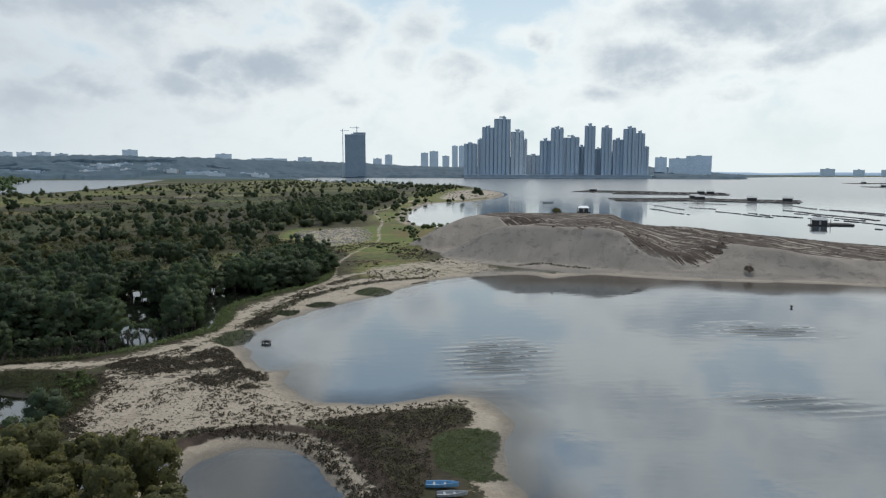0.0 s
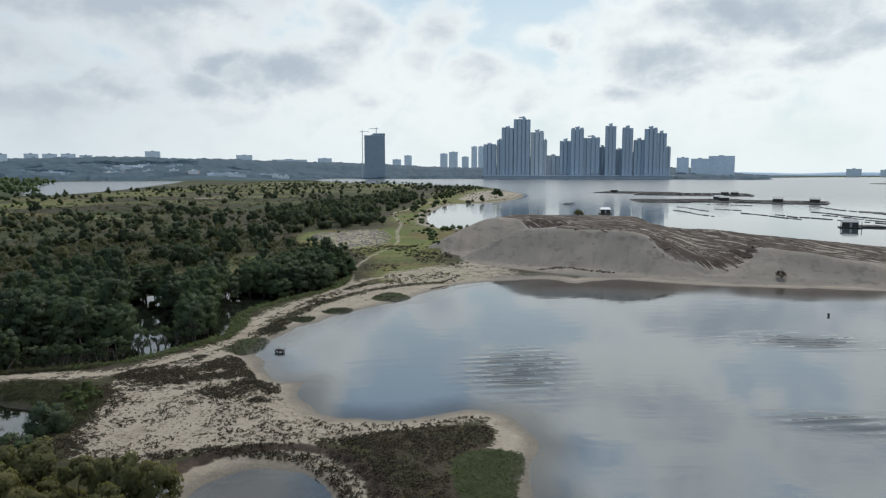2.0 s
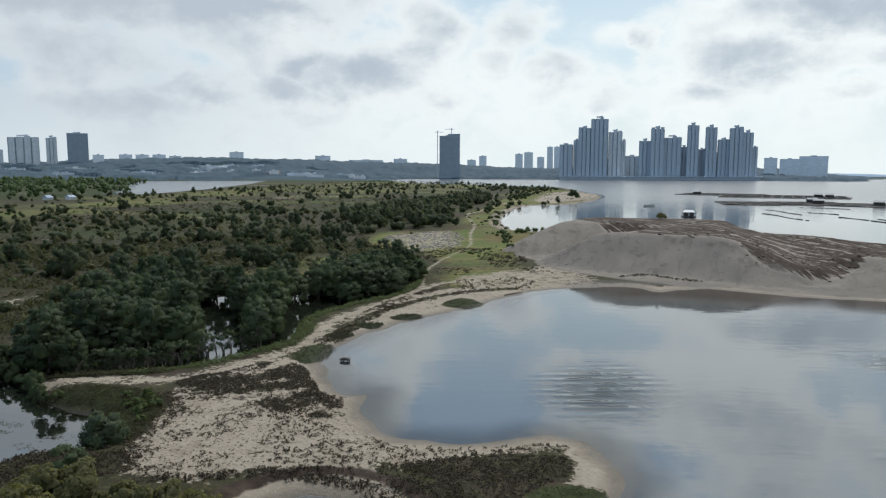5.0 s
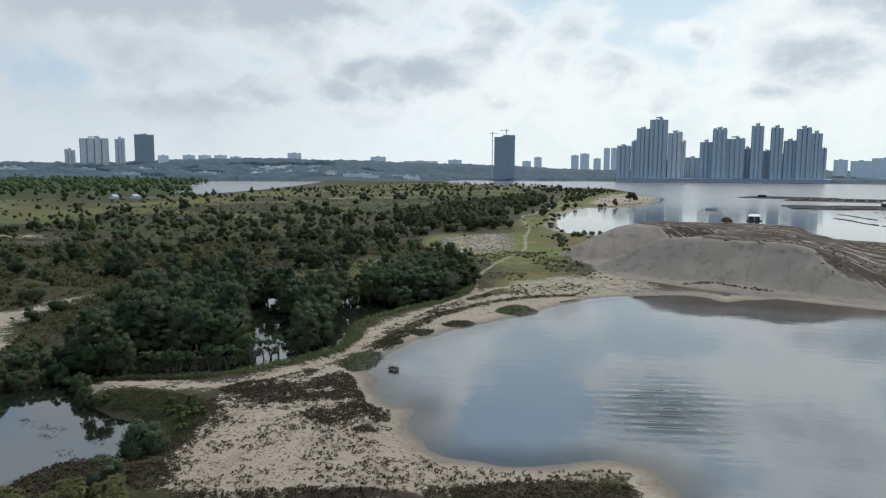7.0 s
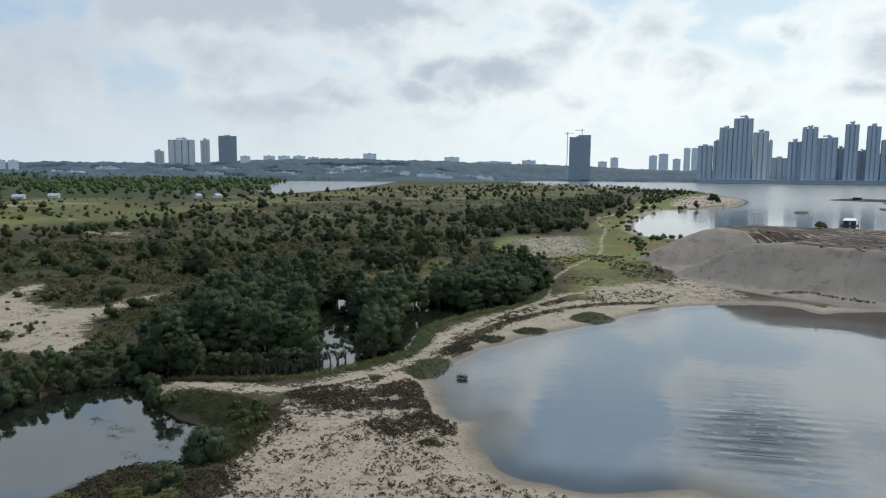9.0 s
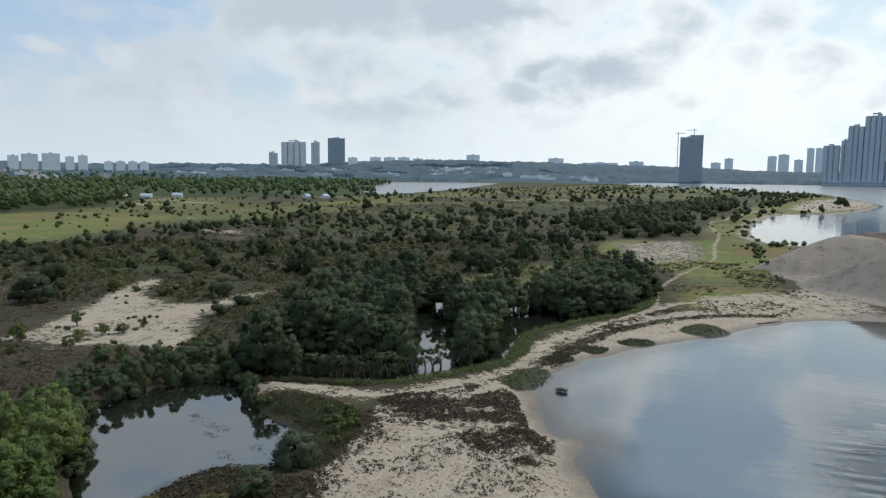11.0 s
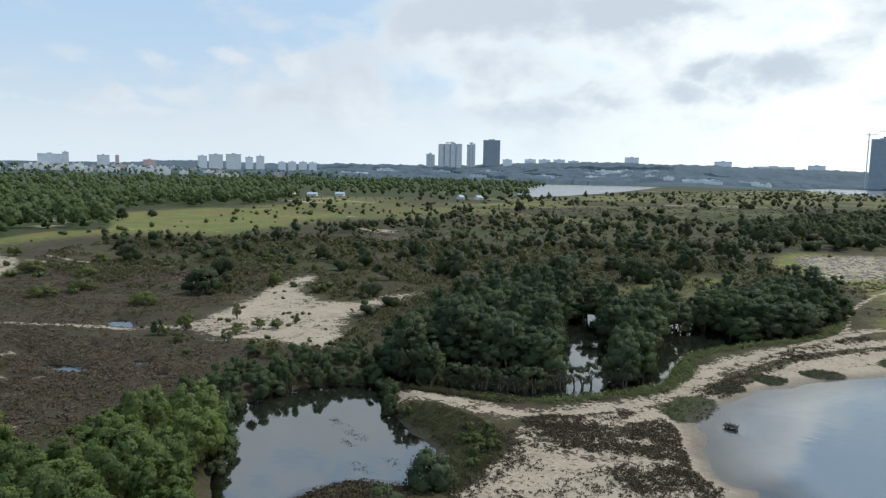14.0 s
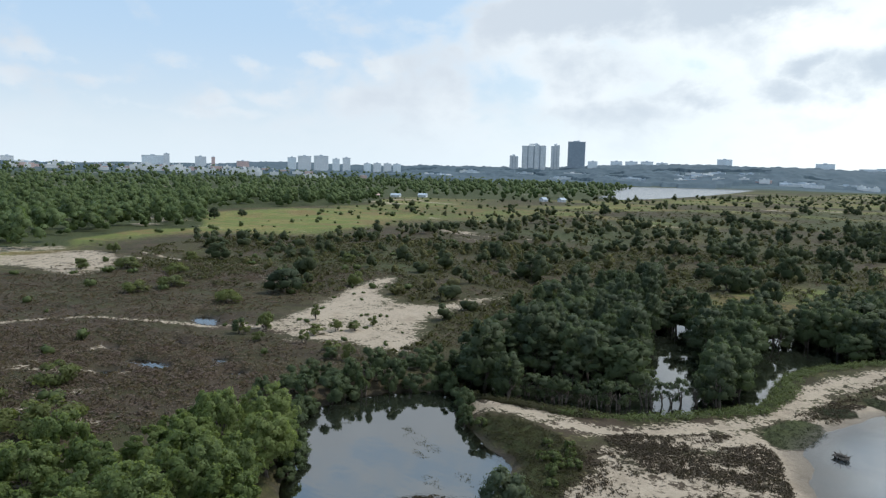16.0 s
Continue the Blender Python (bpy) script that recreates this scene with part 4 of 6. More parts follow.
THICKET = smooth_line([(-98, 322), (-120, 395), (-148, 590), (-182, 720), (-197, 530), (-184, 384), (-138, 306)])


def build_mangroves():
    label = "dark green mangrove tree with a rounded leafy crown"
    shapes = [(2.4, 5.6, 0.9, M_MANGROVE), (2.9, 6.0, 0.8, M_MANGROVE), (2.1, 5.4, 1.1, M_GREYLEAF), (2.6, 6.8, 1.0, M_DEEP), (2.7, 5.2, 0.7, M_GREYLEAF), (2.0, 6.2, 1.2, M_MANGROVE)]
    kinds = [tree_thing("mangrove_tree", label, 10 + i, 1900, 30, r, h, b, 0.15, m, 2, "mangrove trees") for i, (r, h, b, m) in enumerate(shapes)]
    rng = np.random.RandomState(3)
    # the open channels between the trees
    gaps = [(-67, 93.5, 5.6, 5.6), (-71.6, 100.4, 6.6, 6.6), (-77, 107.4, 6.2, 6.4), (-83, 115, 5.6, 6.0), (-88.4, 121.4, 4.6, 5.0), (-65, 121.5, 8.0, 7.4), (-69.5, 129, 7.4, 8.4), (-63, 112.5, 4.0, 7.5), (-67, 85, 6.0, 5.0), (-76, 81, 6.5, 4.2), (-83, 81, 5.0, 4.4), (-73, 86.5, 4.5, 3.2)]
    def keep(px, py):
        ok = np.ones(px.shape, bool)
        for cx, cy, rx, ry in gaps:
            ok &= np.hypot((px - cx) / rx, (py - cy) / ry) > 1
        return ok
    places = spots(rng, MANGROVE_WOOD, 225, keep, 2.5)
    put_all(kinds, places, rng, 0.72, 1.32)
    # a thin front row standing in the water on bare stems
    label = "thin young mangrove standing on bare stems in water"
    kinds = [tree_thing("young_mangrove", label, 30 + i, 460, 11, r, h, b, 0.13, m, 3, "young mangroves in the flooded margin", 0.45) for i, (r, h, b, m) in enumerate([(1.5, 2.8, 1.3, M_MANGROVE), (1.2, 3.0, 1.1, M_GREYLEAF), (1.7, 2.5, 1.2, M_DEEP)])]
    line = [(-86, 76.6), (-80, 78), (-74.4, 79.6), (-69.6, 82.6), (-66.4, 87), (-64.6, 92.4), (-63.4, 98)]
    row = []
    for a, b in zip(line, line[1:]):
        for i in range(5 if a[1] < 82 else 4):
            u = (i + rng.rand()) / 4
            row.append((a[0] + (b[0] - a[0]) * u + rng.normal(0, 0.45) - 0.4, a[1] + (b[1] - a[1]) * u + rng.normal(0, 0.45) + 0.6))
    put_all(kinds, np.array(row), rng, 0.8, 1.2)


def put_all(kinds, places, rng, lo, hi):
    z = ground_height(places[:, 0], places[:, 1])
    for n, ((x, y), g) in enumerate(zip(places, z)):
        m = pose(x, y, max(g, -0.45), 0, 0, rng.uniform(0, 360)) @ Matrix.Diagonal((*[rng.uniform(lo, hi)] * 2, rng.uniform(lo, hi), 1))
        if n < len(kinds):
            kinds[n].matrix_basis = m
        else:
            ob = copy_thing(kinds[rng.randint(len(kinds))], m)
            ob.matrix_basis = m


def pond_edge(step):
    """Places just outside the pond's western rim."""
    c = POND.mean(0)
    out, last = [], np.array([1e9, 0])
    for p in POND:
        q = p + (p - c) / np.linalg.norm(p - c) * -0.3
        if q[0] < -70 and q[1] > 40 and np.linalg.norm(q - last) > step:
            out.append(q)
            last = q
    return np.array(out)


def build_near_wood():
    label = "leafy bright green tree at the pond's edge"
    sizes = [(2.9, 4.3, 1.3), (2.4, 3.8, 1.1), (3.2, 4.7, 1.4)]
    mats = [M_BRIGHT, M_FRESH, M_BRIGHT]
    kinds = [tree_thing("broadleaf_tree", label, 40 + i, 7000, 84, r, h, b, 0.115, mats[i], 2, "trees beside the pond", 0.5, (0.10, 0.22)) for i, (r, h, b) in enumerate(sizes)]
    rng = np.random.RandomState(8)
    put_all(kinds, spots(rng, NEAR_WOOD, 36, None, 3.4), rng, 0.8, 1.15)
    label = "dark olive tree with loose foliage by the pool"
    kinds = [tree_thing("pool_tree", label, 50 + i, 5500, 46, r, h, b, 0.10, M_OLIVE, 2, "trees by the pool", 0.62, (0.16, 0.34)) for i, (r, h, b) in enumerate([(2.2, 3.9, 1.0), (1.8, 3.2, 0.8)])]
    put_all(kinds, np.array([(-30.5, 40.5), (-28, 37), (-33, 39.5), (-31, 35.2), (-36.4, 39.6), (-41, 39.4), (-40, 35), (-44.5, 38), (-35, 34), (-46.5, 42), (-48.6, 38), (-43, 34), (-37.6, 37)], float), rng, 0.95, 1.4)
    label = "dark green shrub overhanging the pond"
    kinds = [tree_thing("pond_shrub", label, 55 + i, 1500, 16, r, h, 0.1, 0.12, M_MANGROVE, 2, "shrubs along the pond") for i, (r, h) in enumerate([(1.9, 2.9), (1.5, 2.4), (2.2, 3.4)])]
    places = np.vstack([pond_edge(1.9), spots(rng, MARGIN, 34, None, 1.9), [(-103, 62.6), (-125.4, 56), (-52, 50)]])
    put_all(kinds, places, rng, 0.55, 1.05)
    bush = tree_thing("pond_bush", "broad grey-green bush at the pond's sandy corner", 61, 2600, 26, 2.4, 3.6, 0.1, 0.13, M_GREYLEAF, 3)
    bush.location = (-54.2, 56.4, 0.3)
    label = "lone grey-green bush on bare sand"
    kinds = [tree_thing("dry_bush", "dry brown bush at the foot of bare sand", 58, 1300, 18, 1.5, 2.0, 0.0, 0.09, M_HEATHER, 3, "bushes on the spoil heap", 0.3), tree_thing("dry_bush", label, 59, 1500, 14, 2.6, 2.6, 0.0, 0.14, M_OLIVE, 2, "bushes on the spoil heap", 0.6)]
    for ob, (x, y) in zip(kinds, ((49.7, 181.6), (-1.5, 281))):
        ob.location = (x, y, float(ground_height(np.array([x]), np.array([y]))[0]))
    label = "fresh green bush among the marsh grass"
    kinds = [tree_thing("marsh_bush", label, 86 + i, 800, 12, 1.2, 1.5, 0.0, 0.10, M_REED, 3, "bushes in the marsh grass", 0.6) for i in range(2)]
    put_all(kinds, np.array(MARSH_BUSHES, float), rng, 0.5, 0.85)
    label = "small bright green bush on white sand"
    kinds = [tree_thing("sand_bush", label, 62 + i, 900, 12, 1.1, 1.7, 0.2, 0.10, M_LOOSE, 3, "bushes on the sand patch", 0.35) for i in range(2)]
    put_all(kinds, np.array([(-125, 56.8), (-119.4, 57.2), (-126.6, 61), (-128.5, 71.1), (-118.6, 66.9), (-119.3, 71), (-117.7, 73.8), (-119.4, 78.2), (-113.8, 62.8), (-107.1, 64.7), (-100.8, 64.4), (-124, 60)], float), rng, 0.8, 1.6)
    label = "loose light green bush standing in brown heath"
    kinds = [tree_thing("heath_bush", label, 76 + i, 1500, 16, 2.2, 2.4, 0.1, 0.13, M_LOOSE, 3, "light bushes on the heath", 0.5) for i in range(2)]
    put_all(kinds, np.array([(-109.3, 27.6), (-94, 23.1), (-89.7, 25.8), (-171.9, 47.7), (-157.4, 93.9), (-250.6, 54.5), (-214.9, 41.4), (-210, 52.1), (-224.4, 72), (-200.6, 62.3), (-193.8, 109.2), (-176, 56), (-152, 62), (-105, 20)], float), rng, 0.9, 1.7)
    label = "broad dark round tree on the heath"
    kinds = [tree_thing("round_tree", label, 66 + i, 1500, 22, r, h, 0.4, 0.22, M_DEEP, 2, "dark trees on the heath") for i, (r, h) in enumerate([(4.6, 6.2), (3.6, 5.2)])]
    put_all(kinds, np.array([(-122, 157), (-127, 162), (-146.4, 140), (-187, 159), (-186.2, 215), (-191, 232), (-161, 249), (-168, 224), (-131.6, 274), (-122.8, 246), (-109.6, 176), (-111.4, 172.4), (-128, 187), (-96.7, 166.4), (-154.6, 237.5), (-150.8, 330), (-146, 336), (-172.7, 336.6), (-259.4, 405.6), (-262, 398), (-282.5, 392), (-113.8, 203), (-177.8, 311), (-292, 613), (-300, 618), (-351, 384), (-296, 347), (-311, 465), (-389, 124), (-403, 143), (-224, 80), (-157.6, 76.4), (-326, 596), (-205, 990), (-214, 1000), (-224, 1004), (-232, 996), (-243, 1010), (-218, 1016), (-196, 1004)], float), rng, 0.7, 1.25)
    point = tree_thing("shore_tree", "broad dark tree on the sandy point", 57, 1500, 22, 6.0, 9.0, 1.0, 0.5, M_MANGROVE)
    point.location = (-86, 694, 0.6)


def build_forest():
    kinds = [crown_arrays(60 + i, 104, 6, 2.9, 8.0, 0.4, 0.33, lump=(0.38, 0.58)) for i in range(5)]
    rng = np.random.RandomState(12)
    wood = Patch(kinds)
    near = lambda px, py: np.hypot(px + 10, py - 20) < 700
    wood.scatter(rng, spots(rng, FOREST, 1700, near), 0.95, 1.6)
    wood.kinds = [crown_arrays(70 + i, 26, 5, 3.6, 7.5, 0.4, 0.42, lump=(0.42, 0.62)) for i in range(4)]
    wood.scatter(rng, spots(rng, FOREST, 1800, lambda px, py: ~near(px, py)), 1.2, 2.0)
    wood.done("forest", M_FOREST, "dense green coastal forest of broadleaf trees", "forest")


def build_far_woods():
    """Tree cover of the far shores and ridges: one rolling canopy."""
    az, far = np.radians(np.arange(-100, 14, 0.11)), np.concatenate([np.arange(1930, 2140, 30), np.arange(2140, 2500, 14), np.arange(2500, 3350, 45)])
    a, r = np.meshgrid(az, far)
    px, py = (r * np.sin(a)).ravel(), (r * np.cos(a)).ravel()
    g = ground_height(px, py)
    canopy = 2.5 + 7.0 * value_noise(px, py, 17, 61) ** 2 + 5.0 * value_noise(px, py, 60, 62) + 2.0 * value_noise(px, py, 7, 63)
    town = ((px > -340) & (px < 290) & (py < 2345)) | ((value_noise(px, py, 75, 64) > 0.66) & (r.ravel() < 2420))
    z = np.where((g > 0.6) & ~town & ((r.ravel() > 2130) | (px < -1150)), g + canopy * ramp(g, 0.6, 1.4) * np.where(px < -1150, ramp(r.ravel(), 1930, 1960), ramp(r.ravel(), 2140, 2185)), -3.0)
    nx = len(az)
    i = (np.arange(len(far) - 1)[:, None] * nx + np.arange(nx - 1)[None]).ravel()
    me = quick_mesh("far_woods", np.stack([px, py, z], 1), np.stack([i, i + nx, i + nx + 1, i + 1], 1), M_FARWOOD_HAZE, True)
    tagged(new("far_woods", me), "wooded ridges across the water, blue-green with haze", "woods", kind="stuff")


def build_rubble():
    """Broken rubble strewn over the cleared ground."""
    rng = np.random.RandomState(33)
    kinds = []
    for i in range(4):
        v = BALL_V * rng.uniform(0.55, 1.1, (len(BALL_V), 1)) * np.array([0.7, 0.6, 0.35])
        kinds.append((v, BALL_F, BALL_V))
    stones = Patch(kinds)
    stones.scatter(rng, spots(rng, SCREE, 650), 0.4, 1.6, 0.05)
    stones.scatter(rng, spots(rng, FOOT, 240), 0.2, 0.8, 0.05)
    stones.scatter(rng, spots(rng, POINT, 160), 1.0, 3.0, 0.1)
    clods = Patch(kinds)
    clods.scatter(rng, spots(rng, PLATEAU, 900, lambda px, py: (py < 262) & (value_noise(px * 0.9 + py * 0.42, px * 0.3, 6, 35) > 0.45)), 0.35, 1.1, 0.08)
    clods.done("spoil_clods", M_CLOD, "dark brown clods of dug earth on the spoil heap", "clods")
    stones.done("rubble", M_RUBBLE, "pale broken rubble strewn over bare ground", "rubble")


def build_shrubs():
    kinds = [crown_arrays(80 + i, 150, 6, r, h, 0.0, 0.15, lump=(0.42, 0.62)) for i, (r, h) in enumerate([(1.5, 2.4), (1.3, 2.8), (1.7, 2.3), (1.1, 2.5), (1.5, 3.2)])]
    rng = np.random.RandomState(15)
    heath = Patch(kinds)
    region = smooth_line([(-88, 75), (-110, 110), (-100, 215), (-60, 190), (-110, 240), (-125, 300), (-150, 600), (-230, 1100), (-420, 1500), (-600, 1100), (-560, 560), (-500, 260), (-330, 100), (-250, 60), (-170, 30), (-110, 40)])
    def clumped(px, py):
        n = value_noise(px, py, 26, 31) * 0.6 + value_noise(px, py, 70, 32) * 0.5
        near_sand = (inside(px, py, SAND_PATCH) > -1) | (np.hypot((px + 92) / 14, (py - 160) / 26) < 1)
        return (n > 0.52) & ~near_sand & ~((px < -92) & (py < 84)) & ~((inside(px, py, MEADOW) > -6) & (py < 260)) & (np.hypot(px, py) < 420)
    heath.scatter(rng, spots(rng, region, 230, clumped), 0.5, 1.4)
    heath.scatter(rng, spots(rng, region, 105, clumped), 1.3, 2.3)
    heath.scatter(rng, spots(rng, region, 380, lambda px, py: (np.hypot(px, py) > 260) & (value_noise(px, py, 60, 33) > 0.44) & ~((inside(px, py, MEADOW) > -6) & (py < 260))), 1.2, 2.6)
    heath.scatter(rng, spots(rng, THICKET, 300), 1.9, 3.0)
    heath.scatter(rng, spots(rng, ISTHMUS, 130, lambda px, py: (py > 430) & (inside(px, py, POINT) < -8) & (value_noise(px, py, 40, 34) > 0.4)), 0.9, 2.4)
    heath.scatter(rng, spots(rng, MANGROVE_WOOD, 120, lambda px, py: inside(px, py, FLOOD) < 0), 0.8, 1.6)
    lone = lambda px, py: (np.hypot(px, py) > 95) & (np.hypot(px, py) < 480) & (inside(px, py, SAND_PATCH) < -2) & ~((inside(px, py, MEADOW) > -6) & (py < 260)) & ~((px < -90) & (py < 84))
    heath.scatter(rng, spots(rng, region, 150, lone), 0.6, 1.7)
    pale = Patch(kinds)
    pale.scatter(rng, spots(rng, region, 300, lone), 0.5, 1.4)
    pale.done("olive_shrubs", M_OLIVE, "loose olive-green shrubs scattered over the plain", "shrubs")
    heath.done("heath_shrubs", M_SHRUB, "scattered dark green shrubs on the heath", "shrubs")


def build_scrub():
    """Knee-high tangled scrub that covers the plain between the bushes."""
    rng = np.random.RandomState(27)
    plain_ = smooth_line([(-94, 78), (-112, 100), (-98, 140), (-84, 176), (-70, 200), (-104, 235), (-125, 300), (-140, 420), (-170, 640), (-330, 700), (-420, 440), (-340, 300), (-300, 180), (-262, 70), (-190, 60), (-150, 84), (-118, 96)])
    open_ = lambda px, py: (inside(px, py, SAND_PATCH) < -1) & (inside(px, py, SCREE) < 0) & (value_noise(px, py, 13, 71) + 0.5 * value_noise(px, py, 4, 72) > 0.58) & (ground_height(px, py) > 0.1)
    near = lambda px, py: open_(px, py) & (np.hypot(px, py) < 300)
    scrub = Patch([upward(crown_arrays(120 + i, 18, 4, 1.0, 0.7, 0.0, 0.21, 0.7, 0)) for i in range(4)])
    scrub.scatter(rng, spots(rng, plain_, 6400, near), 0.5, 1.7, 0.05, (0.6, 1.5))
    rim = smooth_line([(-100, 64), (-97, 76), (-106, 90), (-114, 102), (-122, 120), (-131, 124), (-124, 102), (-113, 87), (-103, 77)])
    scrub.scatter(rng, spots(rng, rim, 420), 0.4, 1.2, 0.05, (0.6, 1.3))
    scrub.scatter(rng, spots(rng, plain_, 1800, open_), 1.0, 2.4, 0.05, (0.5, 1.0))
    scrub.done("plain_scrub", M_SCRUB, "low dark olive-brown scrub covering the plain", "scrub")


def build_tufts():
    """Low heath clumps on the sand and moor, reeds along the banks."""
    low = [upward(crown_arrays(90 + i, 20, 4, 0.55, 0.42, 0.0, 0.10, 0.7, 0), 0.3) for i in range(5)]
    rng = np.random.RandomState(21)
    heath = Patch(low)
    dry = lambda px, py: ground_height(px, py) > 0.25
    patchy = lambda px, py: dry(px, py) & (value_noise(px, py, 2.6, 40) + 0.5 * value_noise(px, py, 7, 43) > 0.62)
    heath.scatter(rng, spots(rng, HEATH_FORK, 3000, lambda px, py: dry(px, py) & (value_noise(px, py, 2.2, 40) + 0.6 * value_noise(px, py, 6, 43) + 0.3 * rng.rand(len(px)) > 0.82)), 0.25, 0.8, 0.03)
    heath.scatter(rng, spots(rng, HEATH_SPIT, 2300, lambda px, py: dry(px, py) & (value_noise(px, py, 2.0, 40) + 0.5 * rng.rand(len(px)) > 0.5)), 0.25, 0.75, 0.03)
    heath.scatter(rng, spots(rng, SAND_FRONT, 2000, lambda px, py: dry(px, py) & (value_noise(px, py, 4.5, 41) > 0.33)), 0.10, 0.36, 0.02)
    heath.scatter(rng, spots(rng, SAND_FRONT, 1300, lambda px, py: dry(px, py) & (value_noise(px, py, 3.5, 47) > 0.45)), 0.3, 0.8, 0.02)
    heath.scatter(rng, spots(rng, ISTHMUS, 900, lambda px, py: (py < 240) & dry(px, py) & (value_noise(px, py, 9, 45) > 0.5)), 0.5, 1.5, 0.05)
    moor = smooth_line([(-92, 46), (-96, 78), (-112, 96), (-124, 128), (-118, 160), (-105, 215), (-150, 230), (-225, 200), (-262, 110), (-240, 60), (-205, 20), (-150, 0), (-95, 20)])
    bare = lambda px, py: (inside(px, py, SAND_PATCH) < -0.5) & (value_noise(px, py, 5, 46) + 0.5 * rng.rand(len(px)) > 0.42) & (ground_height(px, py) > 0.05)
    sprigs = []
    for i in range(5):
        sprigs.append(upward(crown_arrays(96 + i, 19, 4, 0.55, 0.42, 0.0, 0.095, 0.7, 0), 0.75))
    ling = Patch(sprigs)
    thinning = lambda px, py: bare(px, py) & (rng.rand(len(px)) < ramp(inside(px, py, close), -1, 16))
    ling.scatter(rng, spots(rng, moor, 3500, bare), 0.6, 2.0, 0.05, (0.6, 0.95))
    wide = smooth_line([(-90, 44), (-97, 72), (-112, 70), (-128, 50), (-140, 62), (-150, 88), (-166, 112), (-196, 100), (-222, 66), (-206, 40), (-214, 20), (-190, 0), (-140, 0), (-100, 10), (-86, 28)])
    ling.scatter(rng, spots(rng, wide, 7000, bare), 0.8, 2.1, 0.05, (0.3, 0.6))
    close = smooth_line([(-90, 44), (-95, 62), (-108, 60), (-122, 52), (-142, 44), (-152, 20), (-140, 4), (-100, 10), (-84, 26)])
    ling.scatter(rng, spots(rng, close, 5500, thinning), 0.5, 1.5, 0.05, (0.55, 0.9))
    ling.done("heather", M_HEATHER, "dense mauve-brown heather over the moor", "heather")
    pool_edge = smooth_line([(-44, 49.5), (-38, 54.5), (-32, 57.5), (-26, 57.5), (-21, 54.5), (-17, 49), (-13, 44), (-15, 44), (-18.5, 49), (-22, 53), (-26.5, 55.6), (-32, 55.4), (-38, 52.6)])
    heath.scatter(rng, spots(rng, pool_edge, 380), 0.4, 1.1, 0.03)
    bank = smooth_line([(-60.8, 47.8), (-60, 51.6), (-57.6, 53.2), (-54, 54), (-50.4, 52.6), (-50, 47), (-55, 43), (-59.4, 44.6)])
    heath.scatter(rng, spots(rng, bank, 750, dry), 0.3, 0.9, 0.03)
    skirt = smooth_line([(-59.5, 71), (-56, 66.4), (-53.6, 58), (-51, 51), (-46, 50.6), (-50, 58), (-52, 66), (-56.4, 70.4)])
    heath.scatter(rng, spots(rng, skirt, 420, dry), 0.25, 0.8, 0.03)
    debris = smooth_line([(-12, 186), (-8, 189.5), (-4, 191.5), (3, 188.4), (9, 186.6), (8, 185), (2, 186.2), (-4, 189.4), (-9, 186.6)])
    heath.scatter(rng, spots(rng, debris, 90), 0.5, 1.3, 0.03)
    verge = smooth_line([(-62, 76), (-57.5, 82), (-55.5, 92), (-54.5, 104), (-56, 130), (-53, 152), (-50, 152), (-52, 120), (-51, 104), (-52, 92), (-54.5, 83), (-58, 77)])
    heath.scatter(rng, spots(rng, verge, 500, lambda px, py: dry(px, py) & (py > 99) & (value_noise(px, py, 3, 48) > 0.42)), 0.3, 0.9, 0.03)
    for a, b in zip(BERM, BERM[1:]):
        u = rng.rand(60, 1)
        berm = np.array(a) * (1 - u) + np.array(b) * u + rng.normal(0, 0.9, (60, 2))
        heath.scatter(rng, berm, 0.3, 1.0, 0.03)
    heath.done("heath_tufts", M_TUFT, "low dark brown heath clumps on pale sand", "heath")
    blades = [upward(crown_arrays(100 + i, 36, 5, 0.6, 0.65, 0.0, 0.07, 0.8, 0), 0.85) for i in range(4)]
    reeds = Patch(blades)
    edge = lambda px, py: (inside(px, py, FLOOD) < -0.1) & (inside(px, py, FLOOD) > -3.4) & (inside(px, py, smooth_line(FOOTPATH, False), False) > 0.9)
    bank = smooth_line([(-84, 70), (-70, 73.5), (-60, 80), (-55, 95), (-57, 115), (-57, 130), (-52, 150), (-58, 178), (-66, 178), (-62, 150), (-68, 118), (-64, 102), (-66, 90), (-76, 80), (-84, 76)])
    reeds.scatter(rng, spots(rng, bank, 1100, lambda px, py: edge(px, py) & (px > -69 + 4 * (rng.rand(len(px)) - 0.5))), 0.6, 1.4, 0.05)
    sedge = spots(rng, bank, 800, lambda px, py: edge(px, py) & (px < -66 + 4 * (rng.rand(len(px)) - 0.5)))
    isle = Patch(blades)
    for p in ISLETS:
        isle.scatter(rng, spots(rng, p, 260), 0.3, 0.6, 0.08)
    isle.done("creeper_isles", M_MATS, "dark olive creeper mats at the water's edge", "creepers")
    marsh = Patch(blades)
    marsh.scatter(rng, sedge, 0.5, 1.3, 0.05)
    marsh.scatter(rng, spots(rng, REED, 1500), 0.35, 0.8, 0.05)
    marsh.scatter(rng, spots(rng, wide, 1100, lambda px, py: bare(px, py) & (value_noise(px, py, 14, 49) > 0.55)), 0.5, 1.5, 0.05, (0.4, 0.8))
    marsh.done("marsh_grass", M_MARSH, "dark olive marsh grass beside the pond", "grass")
    mat = Patch(blades)
    mat.scatter(rng, spots(rng, GREEN_SPIT, 1100), 0.3, 0.62, 0.14)
    mat.done("creeper_mats", M_CREEPER, "dense green creeper mats on the sand spit", "creepers")
    reeds.done("reeds", M_REED, "green reeds and creepers along the banks", "reeds")
    meadow = Patch([crown_arrays(110 + i, 46, 3, 1.2, 1.3, 0.0, 0.17, lump=(0.42, 0.62)) for i in range(4)])
